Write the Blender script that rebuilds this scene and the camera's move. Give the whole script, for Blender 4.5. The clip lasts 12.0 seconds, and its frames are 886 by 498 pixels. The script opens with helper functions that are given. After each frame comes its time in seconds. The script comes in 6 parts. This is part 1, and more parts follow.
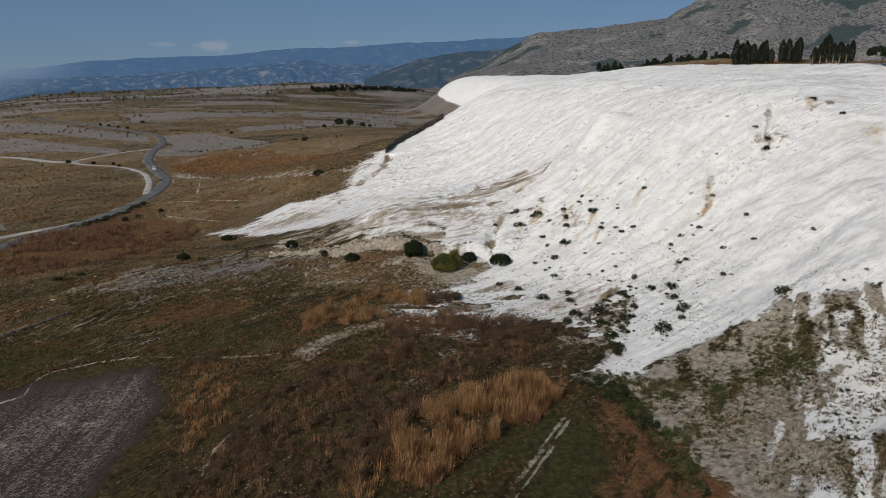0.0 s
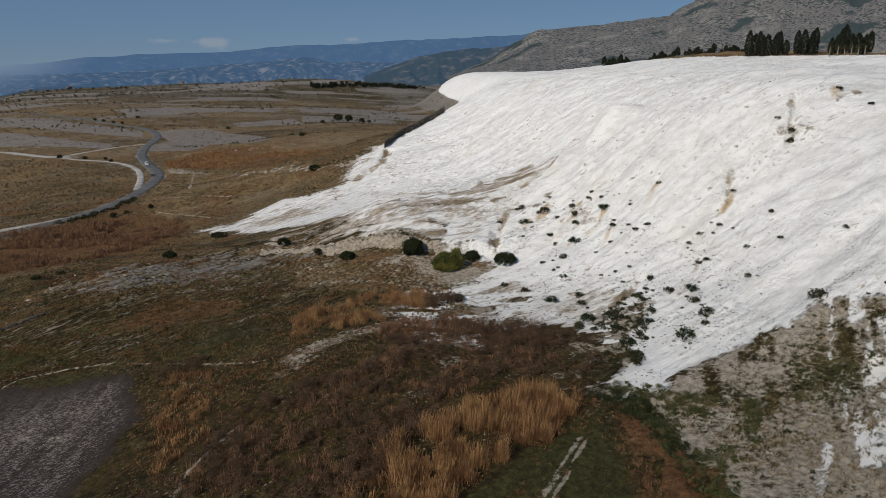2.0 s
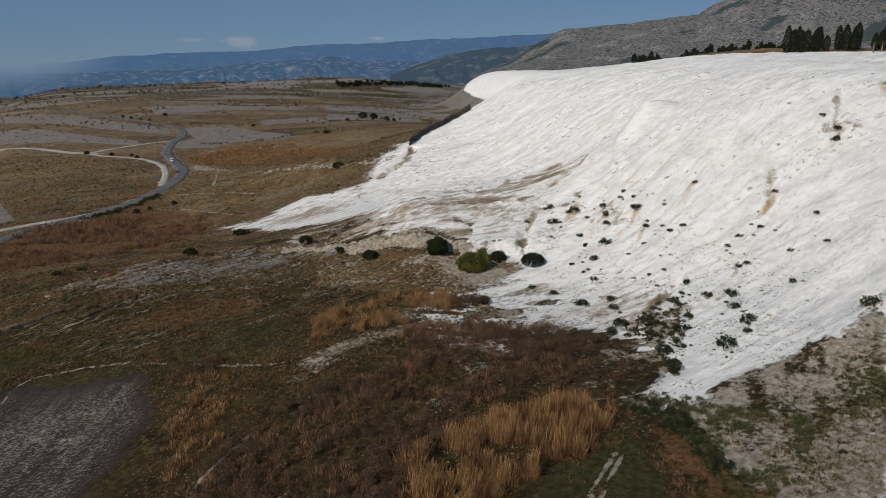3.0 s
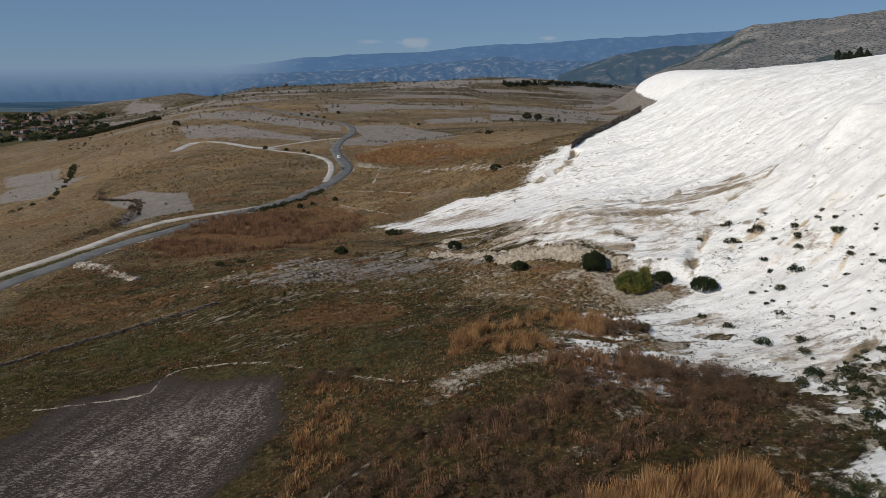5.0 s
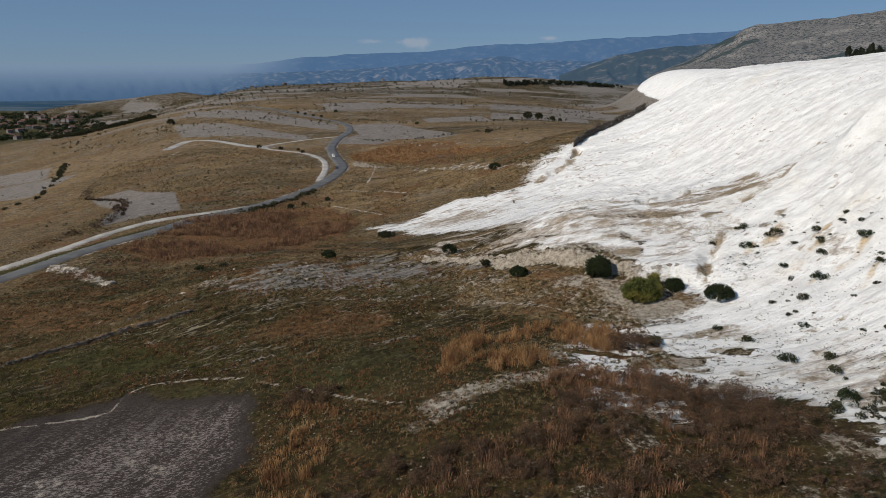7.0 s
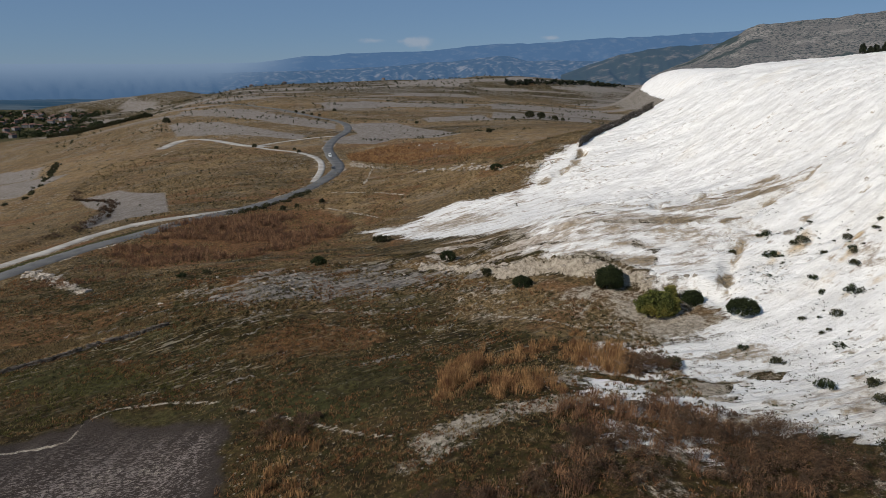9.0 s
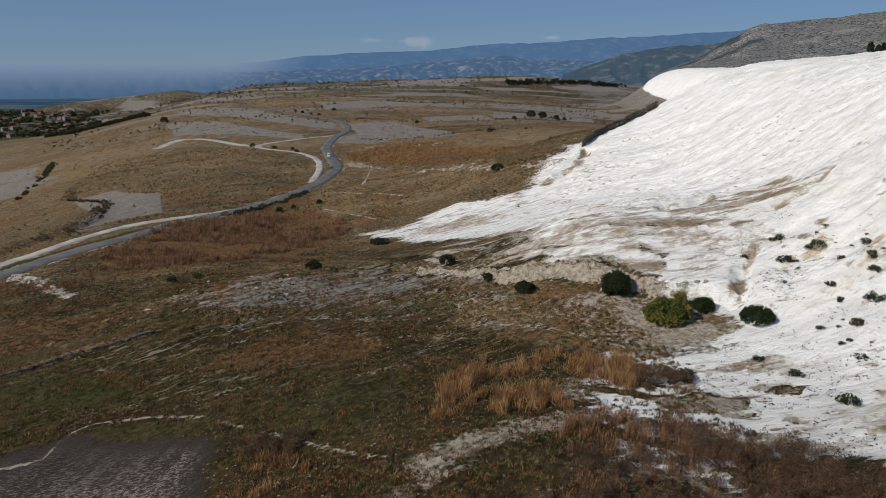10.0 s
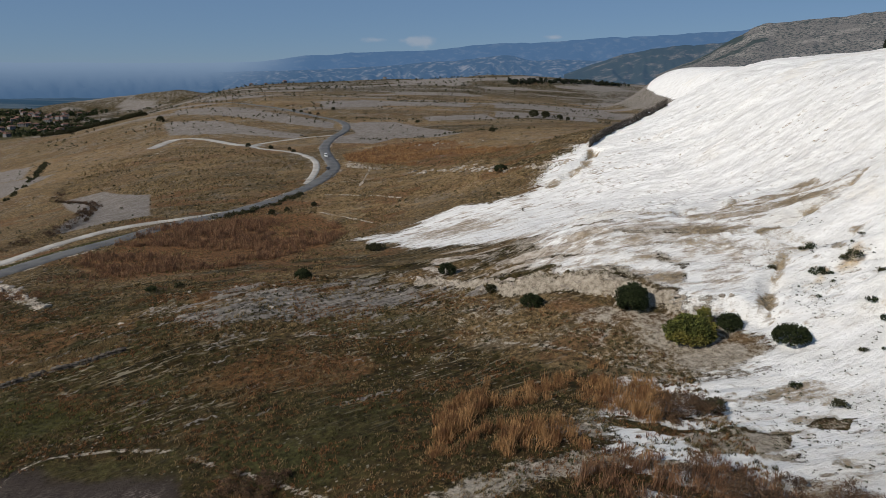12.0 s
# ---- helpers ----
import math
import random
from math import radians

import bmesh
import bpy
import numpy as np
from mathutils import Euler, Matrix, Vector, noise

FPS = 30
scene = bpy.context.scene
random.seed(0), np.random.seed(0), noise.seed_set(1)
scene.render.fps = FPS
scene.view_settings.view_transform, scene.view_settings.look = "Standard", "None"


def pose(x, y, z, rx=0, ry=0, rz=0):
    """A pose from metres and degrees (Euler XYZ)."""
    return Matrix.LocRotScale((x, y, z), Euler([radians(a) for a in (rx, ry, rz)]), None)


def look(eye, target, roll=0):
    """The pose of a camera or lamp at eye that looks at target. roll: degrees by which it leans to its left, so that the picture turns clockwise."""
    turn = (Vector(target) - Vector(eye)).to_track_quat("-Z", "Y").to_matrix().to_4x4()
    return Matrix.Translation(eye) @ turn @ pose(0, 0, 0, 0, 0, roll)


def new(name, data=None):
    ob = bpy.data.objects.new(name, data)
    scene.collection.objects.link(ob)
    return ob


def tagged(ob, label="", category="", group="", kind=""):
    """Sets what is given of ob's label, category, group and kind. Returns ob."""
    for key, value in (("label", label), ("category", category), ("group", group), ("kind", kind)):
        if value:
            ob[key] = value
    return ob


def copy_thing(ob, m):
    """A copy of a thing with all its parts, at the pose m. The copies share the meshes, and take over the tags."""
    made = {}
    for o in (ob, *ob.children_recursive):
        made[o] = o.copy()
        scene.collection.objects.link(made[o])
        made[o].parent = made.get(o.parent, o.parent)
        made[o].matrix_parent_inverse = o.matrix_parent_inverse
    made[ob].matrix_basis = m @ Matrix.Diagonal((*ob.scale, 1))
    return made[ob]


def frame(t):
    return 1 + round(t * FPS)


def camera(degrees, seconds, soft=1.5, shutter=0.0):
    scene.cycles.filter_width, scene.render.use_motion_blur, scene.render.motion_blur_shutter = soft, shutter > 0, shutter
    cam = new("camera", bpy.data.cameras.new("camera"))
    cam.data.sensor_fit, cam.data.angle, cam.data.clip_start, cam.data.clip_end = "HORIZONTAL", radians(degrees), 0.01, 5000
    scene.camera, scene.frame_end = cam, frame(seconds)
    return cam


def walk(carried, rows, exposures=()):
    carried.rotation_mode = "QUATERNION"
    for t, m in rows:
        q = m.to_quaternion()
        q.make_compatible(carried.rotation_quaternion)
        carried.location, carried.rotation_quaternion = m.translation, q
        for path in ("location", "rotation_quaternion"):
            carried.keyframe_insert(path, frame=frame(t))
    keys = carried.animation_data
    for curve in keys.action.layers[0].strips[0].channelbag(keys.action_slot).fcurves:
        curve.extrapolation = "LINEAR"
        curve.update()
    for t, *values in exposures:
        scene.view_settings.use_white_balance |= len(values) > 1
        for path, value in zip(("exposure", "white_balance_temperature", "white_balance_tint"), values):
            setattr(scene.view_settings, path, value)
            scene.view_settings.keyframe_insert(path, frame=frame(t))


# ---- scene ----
cam = camera(66.0, 12.0, soft=0.7)
# seconds, place, yaw to the left, pitch up, roll
PATH = [
    (0, -13.01, -69.01, 81.14, -15.86, -14.67, -0.34),
    (0.5, -12.09, -65.42, 80.12, -15.85, -14.71, -0.32),
    (1, -11.27, -62.06, 79.13, -15.85, -14.76, -0.26),
    (1.5, -10.32, -58.35, 78.23, -15.84, -14.80, -0.19),
    (2, -9.36, -54.67, 77.27, -15.86, -14.82, -0.17),
    (2.5, -8.51, -51.19, 76.24, -15.88, -14.84, -0.09),
    (2.8, -8.23, -48.97, 75.78, -15.75, -14.85, -0.08),
    (3, -8.04, -47.49, 75.48, -13.83, -14.86, -0.07),
    (3.2, -7.64, -46.09, 75.43, -11.10, -14.86, -0.18),
    (3.35, -7.34, -45.04, 75.38, -6.90, -14.85, -0.27),
    (3.5, -7.04, -43.99, 75.34, -2.71, -14.85, -0.35),
    (3.7, -6.51, -42.59, 75.35, -0.33, -14.86, -0.25),
    (5.5, -2.41, -27.65, 74.03, -0.11, -14.80, -0.23),
    (6, -1.83, -23.98, 73.03, -0.10, -14.81, -0.20),
    (6.5, -1.41, -20.13, 72.20, -0.10, -14.80, -0.14),
    (7, -0.99, -16.00, 71.75, -0.08, -14.78, -0.12),
    (9, 0.00, 0.00, 70.00, 0.00, -14.80, 0.00),
    (9.5, 0.18, 3.92, 69.50, 0.01, -14.79, 0.02),
    (10, 0.37, 8.07, 69.08, 0.05, -14.81, 0.05),
    (10.5, 0.59, 12.16, 68.64, 0.10, -14.82, 0.05),
    (11, 0.76, 16.10, 68.18, 0.14, -14.81, 0.07),
    (11.5, 0.87, 20.19, 67.71, 0.16, -14.81, 0.06),
    (12, 0.95, 24.00, 67.32, 0.18, -14.81, 0.08),
]
walk(cam, [(t, Matrix.Translation((x, y, z)) @ pose(0, 0, 0, 0, 0, yaw) @ pose(0, 0, 0, 90 + pitch) @ pose(0, 0, 0, 0, 0, roll))
           for t, x, y, z, yaw, pitch, roll in PATH],
     [(0, -0.42), (2.9, -0.42), (3.5, -0.46), (4.3, -0.25), (5.3, -0.16), (12, -0.16)])

# ---- sky, sun, exposure ----
SUN_FROM = Vector((-0.68, -0.48, 0.56)).normalized()
world = bpy.data.worlds.new("world")
scene.world = world
world.use_nodes = True
sky = world.node_tree.nodes.new("ShaderNodeTexSky")
sky.sky_type = "NISHITA"
sky.sun_disc = False
sky.sun_elevation = math.asin(SUN_FROM.z)
sky.sun_rotation = math.atan2(SUN_FROM.x, SUN_FROM.y)
sky.altitude = 2500
sky.air_density = 1.0
sky.dust_density = 0.0
sky.ozone_density = 2.0
world.node_tree.nodes["Background"].inputs["Strength"].default_value = 0.050
tint = world.node_tree.nodes.new("ShaderNodeMix")
tint.data_type, tint.blend_type = "RGBA", "MULTIPLY"
tint.inputs["Factor"].default_value = 1.0
tint.inputs["B"].default_value = (0.78, 0.93, 1.16, 1)
world.node_tree.links.new(sky.outputs[0], tint.inputs["A"])
veil = world.node_tree.nodes.new("ShaderNodeMix")
veil.data_type = "RGBA"
veil.inputs["Factor"].default_value = 0.6
veil.inputs["B"].default_value = (3.35, 5.6, 9.0, 1)
world.node_tree.links.new(tint.outputs["Result"], veil.inputs["A"])
world.node_tree.links.new(veil.outputs["Result"], world.node_tree.nodes["Background"].inputs["Color"])
sun_data = bpy.data.lights.new("sun", "SUN")
sun_data.energy = 5.0
sun_data.angle = radians(0.55)
sun_data.color = (1.0, 0.925, 0.82)
sun = new("sun", sun_data)
sun.matrix_world = look(SUN_FROM * 900, (0, 0, 0))

# ---- small tools ----
RNG = np.random.default_rng(7)


def lattice(ix, iy, seed):
    n = (ix.astype(np.int64) * 374761393 + iy.astype(np.int64) * 668265263 + seed * 982451653) & 0x7FFFFFFF
    n = ((n ^ (n >> 13)) * 1274126177) & 0x7FFFFFFF
    return ((n ^ (n >> 16)) & 0xFFFF) / 65535.0


def vnoise(x, y, seed=0):
    """Smooth noise from 0 to 1 with cells of size 1."""
    ix, iy = np.floor(x), np.floor(y)
    fx, fy = x - ix, y - iy
    fx, fy = fx * fx * (3 - 2 * fx), fy * fy * (3 - 2 * fy)
    a = lattice(ix, iy, seed) * (1 - fx) + lattice(ix + 1, iy, seed) * fx
    b = lattice(ix, iy + 1, seed) * (1 - fx) + lattice(ix + 1, iy + 1, seed) * fx
    return a * (1 - fy) + b * fy


def fbm(x, y, seed=0, octaves=4):
    total, amp, norm = 0, 1.0, 0
    for k in range(octaves):
        total = total + amp * vnoise(x * 2**k + 17.3 * k, y * 2**k - 9.1 * k, seed + k)
        norm += amp
        amp *= 0.5
    return total / norm


def ramp(v, a, b):
    s = np.clip((v - a) / (b - a), 0, 1)
    return s * s * (3 - 2 * s)


def inside(x, y, outline):
    """Signed distance to a closed outline, positive inside."""
    best, odd = np.full(x.shape, 1e9), np.zeros(x.shape, bool)
    for (ax, ay), (bx, by) in zip(outline, outline[1:] + outline[:1]):
        dx, dy = bx - ax, by - ay
        s = np.clip(((x - ax) * dx + (y - ay) * dy) / (dx * dx + dy * dy + 1e-9), 0, 1)
        best = np.minimum(best, np.hypot(x - ax - s * dx, y - ay - s * dy))
        if ay != by:
            odd ^= ((ay > y) != (by > y)) & (x < (bx - ax) * (y - ay) / (by - ay) + ax)
    return np.where(odd, best, -best)


def along(x, y, line):
    """Distance to an open line, the side (left positive), and the way along it."""
    best, side, way, done = np.full(x.shape, 1e9), np.zeros(x.shape), np.zeros(x.shape), 0.0
    for (ax, ay), (bx, by) in zip(line, line[1:]):
        dx, dy = bx - ax, by - ay
        n = math.hypot(dx, dy)
        s = np.clip(((x - ax) * dx + (y - ay) * dy) / (n * n), 0, 1)
        d = np.hypot(x - ax - s * dx, y - ay - s * dy)
        near = d < best
        best = np.where(near, d, best)
        side = np.where(near, np.sign(dx * (y - ay) - dy * (x - ax)), side)
        way = np.where(near, done + s * n, way)
        done += n
    return best, side, way


def smooth(line, step=4.0):
    """A line through the given corners, rounded, with even steps."""
    p = np.array([line[0]] + list(line) + [line[-1]], float)
    out = []
    for a, b, c, d in zip(p, p[1:], p[2:], p[3:]):
        for s in np.linspace(0, 1, max(2, int(np.linalg.norm(c - b) / step)), endpoint=False):
            out.append(0.5 * (2 * b + (c - a) * s + (2 * a - 5 * b + 4 * c - d) * s * s + (3 * b - a - 3 * c + d) * s**3))
    out.append(p[-1])
    return [tuple(q) for q in out]


def raw_mesh(name, verts, faces, material=None, shade=False):
    """A mesh from arrays of corners and of triangles or quads."""
    me = bpy.data.meshes.new(name)
    verts, faces = np.asarray(verts, np.float32), np.asarray(faces, np.int32)
    k = faces.shape[1]
    me.vertices.add(len(verts))
    me.vertices.foreach_set("co", verts.ravel())
    me.loops.add(faces.size)
    me.loops.foreach_set("vertex_index", faces.ravel())
    me.polygons.add(len(faces))
    me.polygons.foreach_set("loop_start", np.arange(0, faces.size, k, dtype=np.int32))
    me.polygons.foreach_set("loop_total", np.full(len(faces), k, np.int32))
    if shade:
        me.polygons.foreach_set("use_smooth", np.ones(len(faces), bool))
    me.update(calc_edges=True)
    if material:
        me.materials.append(material)
    return me


def part(name, bm, material, parent, label=""):
    me = bpy.data.meshes.new(name)
    bm.to_mesh(me)
    bm.free()
    me.materials.append(material)
    ob = new(name, me)
    ob.parent = parent
    return tagged(ob, label)


def empty(name, m, label, category, group="", kind=""):
    ob = new(name)
    ob.empty_display_size = 0.5
    ob.matrix_world = m
    return tagged(ob, label, category, group, kind)


def box(bm, x0, x1, y0, y1, z0, z1):
    m = Matrix.Translation(((x0 + x1) / 2, (y0 + y1) / 2, (z0 + z1) / 2)) @ Matrix.Diagonal((x1 - x0, y1 - y0, z1 - z0, 1))
    return bmesh.ops.create_cube(bm, size=1, matrix=m)["verts"]


def tube(bm, a, b, r0, r1, n=7):
    a, b = Vector(a), Vector(b)
    turn = (b - a).to_track_quat("Z", "Y").to_matrix().to_4x4()
    m = Matrix.Translation((a + b) / 2) @ turn
    return bmesh.ops.create_cone(bm, cap_ends=True, segments=n, radius1=r0, radius2=r1, depth=(b - a).length, matrix=m)["verts"]

# ---- the lie of the land: height in metres at any place ----
FOOT_Y = [0, 60, 120, 160, 210, 290, 333, 430, 475, 560, 700, 900, 1060, 1269, 2000]
FOOT_X = [190, 150, 137, 122, 116, 126, 134, 142, 172, 262, 330, 365, 350, 352, 1500]
# rises and hollows: x, y, reach, height
KNOLLS = [
    (62, 31, 35, -4.0), (10, 31, 35, 3.6), (115, 31, 35, 3.4), (115, 84, 35, 4.3), (-42, 84, 35, -3.8),
    (-69, 110, 35, -2.4), (10, 110, 35, 7.0), (194, 110, 35, -4.9), (141, 136, 35, 3.1), (89, 162, 35, -2.5),
    (10, 162, 35, -2.9), (194, 162, 35, 9.1), (-69, 189, 35, 4.6), (36, 215, 35, 4.0), (62, 215, 35, 15.6),
    (-42, 215, 35, 4.2), (115, 215, 35, -4.5), (95, -10, 60, 6.0), (140, -10, 60, 8.0), (230, 35, 60, -12.6),
    (185, 80, 60, -10.7), (185, 125, 60, -5.5), (-130, 170, 60, -3.6), (230, 215, 60, -5.5),
]
BENCHES = [
    (140, 260, 60, -3.4), (275, 260, 60, 4.0), (-40, 305, 60, -6.6), (50, 305, 60, 5.0), (-130, 305, 60, 2.9),
    (50, 350, 60, 10.4), (320, 395, 60, 5.2), (185, 395, 60, -7.2), (95, 395, 60, 10.6), (230, 440, 60, -4.1),
    (95, 440, 60, 8.8), (-265, 440, 60, -9.5),
]
SWELLS = [
    (90, -100, 110, 8.7), (8, 65, 110, 4.8), (420, 478, 110, 6.4), (338, 560, 110, -10.5), (90, 560, 110, 11.6),
    (8, 560, 110, -5.2), (-158, 560, 110, 3.4), (90, 642, 110, 6.5), (172, 725, 110, 6.9), (338, 890, 110, -10.0),
    (-440, 65, 220, 5.5), (-440, 560, 220, -4.6), (385, 890, 220, -1.7), (-440, 1055, 220, 8.7), (55, 1055, 220, 7.4),
    (-605, 1055, 220, 7.5), (550, 1220, 220, -6.1), (550, 1385, 220, -7.0), (-1100, 912, 450, -5.5), (-425, 1250, 450, 5.5),
    (-88, 1588, 450, 6.6), (588, 1588, 450, -12.0), (-425, 1925, 450, 6.4), (-88, 1925, 450, 6.8), (-762, 1925, 450, 6.2),
    (250, 1925, 450, 7.0), (-88, 2262, 450, 4.8), (250, 2262, 450, 8.5),
]

ROAD = smooth([(-196, 190), (-178, 230), (-161, 261), (-151, 280), (-138, 301), (-125, 328), (-107, 353), (-92, 381), (-80, 416), (-74, 458), (-76, 495), (-88, 541),
               (-100, 597), (-104, 666), (-102, 729), (-109, 787), (-126, 836), (-157, 878), (-220, 968), (-300, 1060), (-420, 1200)], 5)
OLD_ROAD = smooth([(-215, 195), (-192, 240), (-172, 272), (-165, 289), (-160, 302), (-147, 325), (-129, 339), (-112, 352), (-103, 362)], 4)
SIDE_ROAD = smooth([(-82, 428), (-86, 481), (-97, 529), (-120, 570), (-156, 605), (-168, 633), (-132, 675), (-106, 690)], 4)
TURNOUT = smooth([(-278, 672), (-274, 725), (-240, 708), (-186, 641), (-160, 622)], 4)
SCARP = [(-6, 211), (5, 204), (15, 196), (30, 192), (45, 181), (56, 174), (67, 170)]
BANK = [(-270, 500), (-262, 480), (-215, 440), (-195, 388), (-180, 353), (-178, 322), (-185, 300)]
WHITE = [(-37, 297), (-18, 296), (3, 316), (34, 309), (42, 320), (46, 338), (56, 354), (66, 368), (77, 372), (112, 428), (118, 456), (146, 510), (204, 590), (286, 724), (318, 860), (330, 990), (520, 1000), (520, -60),
         (190, 20), (137, 57), (122, 61), (115, 66), (104, 63), (88, 63), (74, 60), (68, 55), (63, 56), (58, 66), (73, 73), (73, 82), (70, 96), (64, 102), (55, 102), (54, 113),
         (49, 131), (38, 148), (60, 148), (71, 155), (64, 167), (56, 176), (58, 196), (44, 210), (27, 222), (0, 258)]
# brown gullies in the white slope: line and half width
GULLIES = [([(84, 187), (79, 180), (75, 172), (71, 166)], 1.5), ([(143, 134), (138, 130), (134, 122)], 1.0), ([(176, 147), (168, 138), (160, 129)], 0.9), ([(196, 141), (188, 138), (184, 137)], 1.2),
           ([(100, 205), (92, 200), (84, 198)], 1.4), ([(118, 214), (106, 208), (96, 206)], 1.0), ([(90, 226), (80, 221), (70, 219)], 2.0), ([(66, 170), (64, 166), (62, 162)], 0.8), ([(104, 190), (98, 186), (95, 182)], 1.0),
           ([(115, 108), (104, 100), (98, 96)], 0.9), ([(100, 116), (92, 110), (86, 106)], 1.2), ([(72, 352), (68, 342), (62, 331), (54, 322), (46, 317)], 2.2)]
CRACKS = [([(54, 36), (50, 30), (47, 25), (43, 19)], 0.9), ([(52, 37), (47, 31), (43, 27)], 0.7), ([(52, 21), (47, 17), (42, 11)], 0.8), ([(57, 30), (55, 24), (50, 14)], 0.6)]


def relief(x, y):
    h = 82 / (1 + np.exp(-np.clip((x - np.interp(y, FOOT_Y, FOOT_X)) / 24, -50, 50)))
    h = h - 64 / (1 + np.exp(np.clip((x + 340 + 0.22 * (y - 400)) / 70, -50, 50)))
    for cx, cy, r, a in KNOLLS + BENCHES + SWELLS:
        h = h + a * np.exp(-((x - cx) ** 2 + (y - cy) ** 2) / (2 * r * r))
    return h


def benches(x, y):
    """Low steps across the meadow ridge: place within a step from 0 to 1, and how plain the step is."""
    q = (0.86 * y - 0.5 * x) / 5.5 + 2.2 * fbm(x / 34, y / 34, 121, 3)
    here = ramp(-np.hypot((x + 45) / 95, (y - 175) / 62), -1.1, -0.6) * ramp(30 - x, 0, 20) * ramp(y, 128, 142)
    return q - np.floor(q), here * ramp(fbm(x / 13, y / 13, 125, 3), 0.36, 0.56)


def runnels(x, y):
    """Rims of old water runs on the white slope, in the same terms."""
    q = (0.97 * y - 0.20 * x) / 4.2 + 2.6 * fbm(x / 42, y / 30, 131, 4)
    here = ramp(x, 20, 60) * ramp(-np.hypot((x - 105) / 120, (y - 220) / 190), -1, -0.7)
    return q - np.floor(q), here * ramp(fbm(x / 18, y / 9, 135, 3), 0.40, 0.60)


def ground_height(x, y):
    """The ground with its rills, ledges and cuttings."""
    x, y = np.asarray(x, float), np.asarray(y, float)
    h = relief(x, y)
    hill = ramp(h - np.clip(y - 250, 0, 400) * 0.02, 11, 24) * (x > -60)
    near = ramp(-np.hypot(x, y - 150), -900, -350)
    rills = fbm(x / 26 + 0.6 * fbm(x / 20, y / 20, 5, 2), y / 5.0 + 0.08 * x / 5.0, 11, 4) - 0.5
    crinkle = 1 - np.abs(2 * fbm(x / 9 + 0.8 * rills, y / 2.6 + 0.1 * x, 57, 3) - 1)
    h = h + hill * near * 1.1 * (crinkle - 0.6) * (0.4 + 1.2 * fbm(x / 30, y / 30, 58, 2))
    h = h + hill * (1.7 * rills + 4.2 * (fbm(x / 38, y / 30, 3, 5) - 0.5))
    h = h + near * (1 - hill) * (1.5 * (fbm(x / 22, y / 22, 23, 4) - 0.5) + 0.35 * (fbm(x / 3.2, y / 3.2, 31, 3) - 0.5))
    far = ramp(np.hypot(x, y), 500, 1300) * (1 - ramp(x, 150, 400))
    h = h + far * 18 * (fbm(x / 330, y / 330, 41, 5) - 0.5)
    lo = along(x, y, SCARP)
    h = h + lo[1] * (0.5 + 1.9 * ramp(lo[2], 0, 42)) * np.tanh(lo[0] / 1.3) * np.exp(-lo[0] / 8) * (0.6 + 0.8 * fbm(x / 5, y / 5, 8, 3))
    bank = along(x, y, BANK)
    h = h - bank[1] * 1.6 * np.tanh(bank[0] / 2.5) * np.exp(-bank[0] / 22)
    # a long tongue of dry fields beyond the town
    tongue = along(x, y, [(-640, 2130), (-940, 1990), (-1180, 1860)])
    crest = np.interp(tongue[2], [0, 150, 335, 490, 600], [8, 8, -12, -30, -60])
    h = h + np.clip(crest - h, 0, 70) * np.exp(-(tongue[0] / 90) ** 2) * ramp(tongue[2], 5, 160)
    for cx, cy, r, up in ((480, 2150, 260, 10), (230, 1850, 190, 20), (-60, 2150, 260, 6)):
        h = h + up * np.exp(-((x - cx) ** 2 + (y - cy) ** 2) / (2 * r * r))
    # ribs down the white slope, gullies and the holes of a small crag
    steep = hill * near * ramp(-h, -80, -66)
    ribs = 1 - np.abs(2 * fbm(x / 75 + 0.4 * rills, (y - 0.22 * x) / 17, 151, 3) - 1)
    h = h + steep * 2.6 * (ribs - 0.62)
    for line, wide in GULLIES + CRACKS:
        a = (np.abs(x - line[0][0]) < 45) & (np.abs(y - line[0][1]) < 45)
        d = along(x[a] + 3 * (fbm(x[a] / 5, y[a] / 5, 17, 2) - 0.5), y[a] + 3 * (fbm(x[a] / 5, y[a] / 5, 18, 2) - 0.5), line)[0]
        h[a] = h[a] - (0.5 + 1.1 * wide) * np.exp(-(d / (wide * 1.1)) ** 2) * ramp(fbm(x[a] / 7, y[a] / 7, 19, 2), 0.25, 0.55)
    crag = ramp(-np.hypot((x - 166) / 26, (y - 135) / 13), -1, -0.2) + ramp(-np.hypot((x - 137) / 9, (y - 130) / 12), -1, -0.2) + 0.8 * ramp(-np.hypot((x - 92) / 22, (y - 176) / 18), -1, -0.2)
    h = h + crag * 2.6 * (1 - np.abs(2 * fbm(x / 6, y / 3.6, 161, 3) - 1) - 0.7)
    s, here = benches(x, y)
    h = h + 0.75 * (0.5 - s) * here
    s, here = runnels(x, y)
    h = h + 0.85 * (0.5 - s) * here
    h = h + 7.5 * np.clip(1 - np.hypot((x - 139) / 13, (y - 206) / 10), 0, 1) ** 0.8
    # ledges of bare rock on the low ridge between the road and the white slope
    ledge = ramp(fbm((x + 0.45 * y) / 30, (y - 0.25 * x) / 5.5, 77, 3), 0.45, 0.6)
    h = h + 1.0 * ledge * ramp(-np.hypot((x + 30) / 75, (y - 200) / 45), -1.1, -0.5)
    return h


def road_level(line, at):
    z = relief(np.array([p[0] for p in line]), np.array([p[1] for p in line]))
    k = np.ones(9) / 9
    return np.convolve(np.pad(z, 4, mode="edge"), k, mode="valid")


ROADS = [(line, road_level(line, 0), half) for line, half in ((ROAD, 4.6), (OLD_ROAD, 2.6), (SIDE_ROAD, 2.8), (TURNOUT, 4.0))]


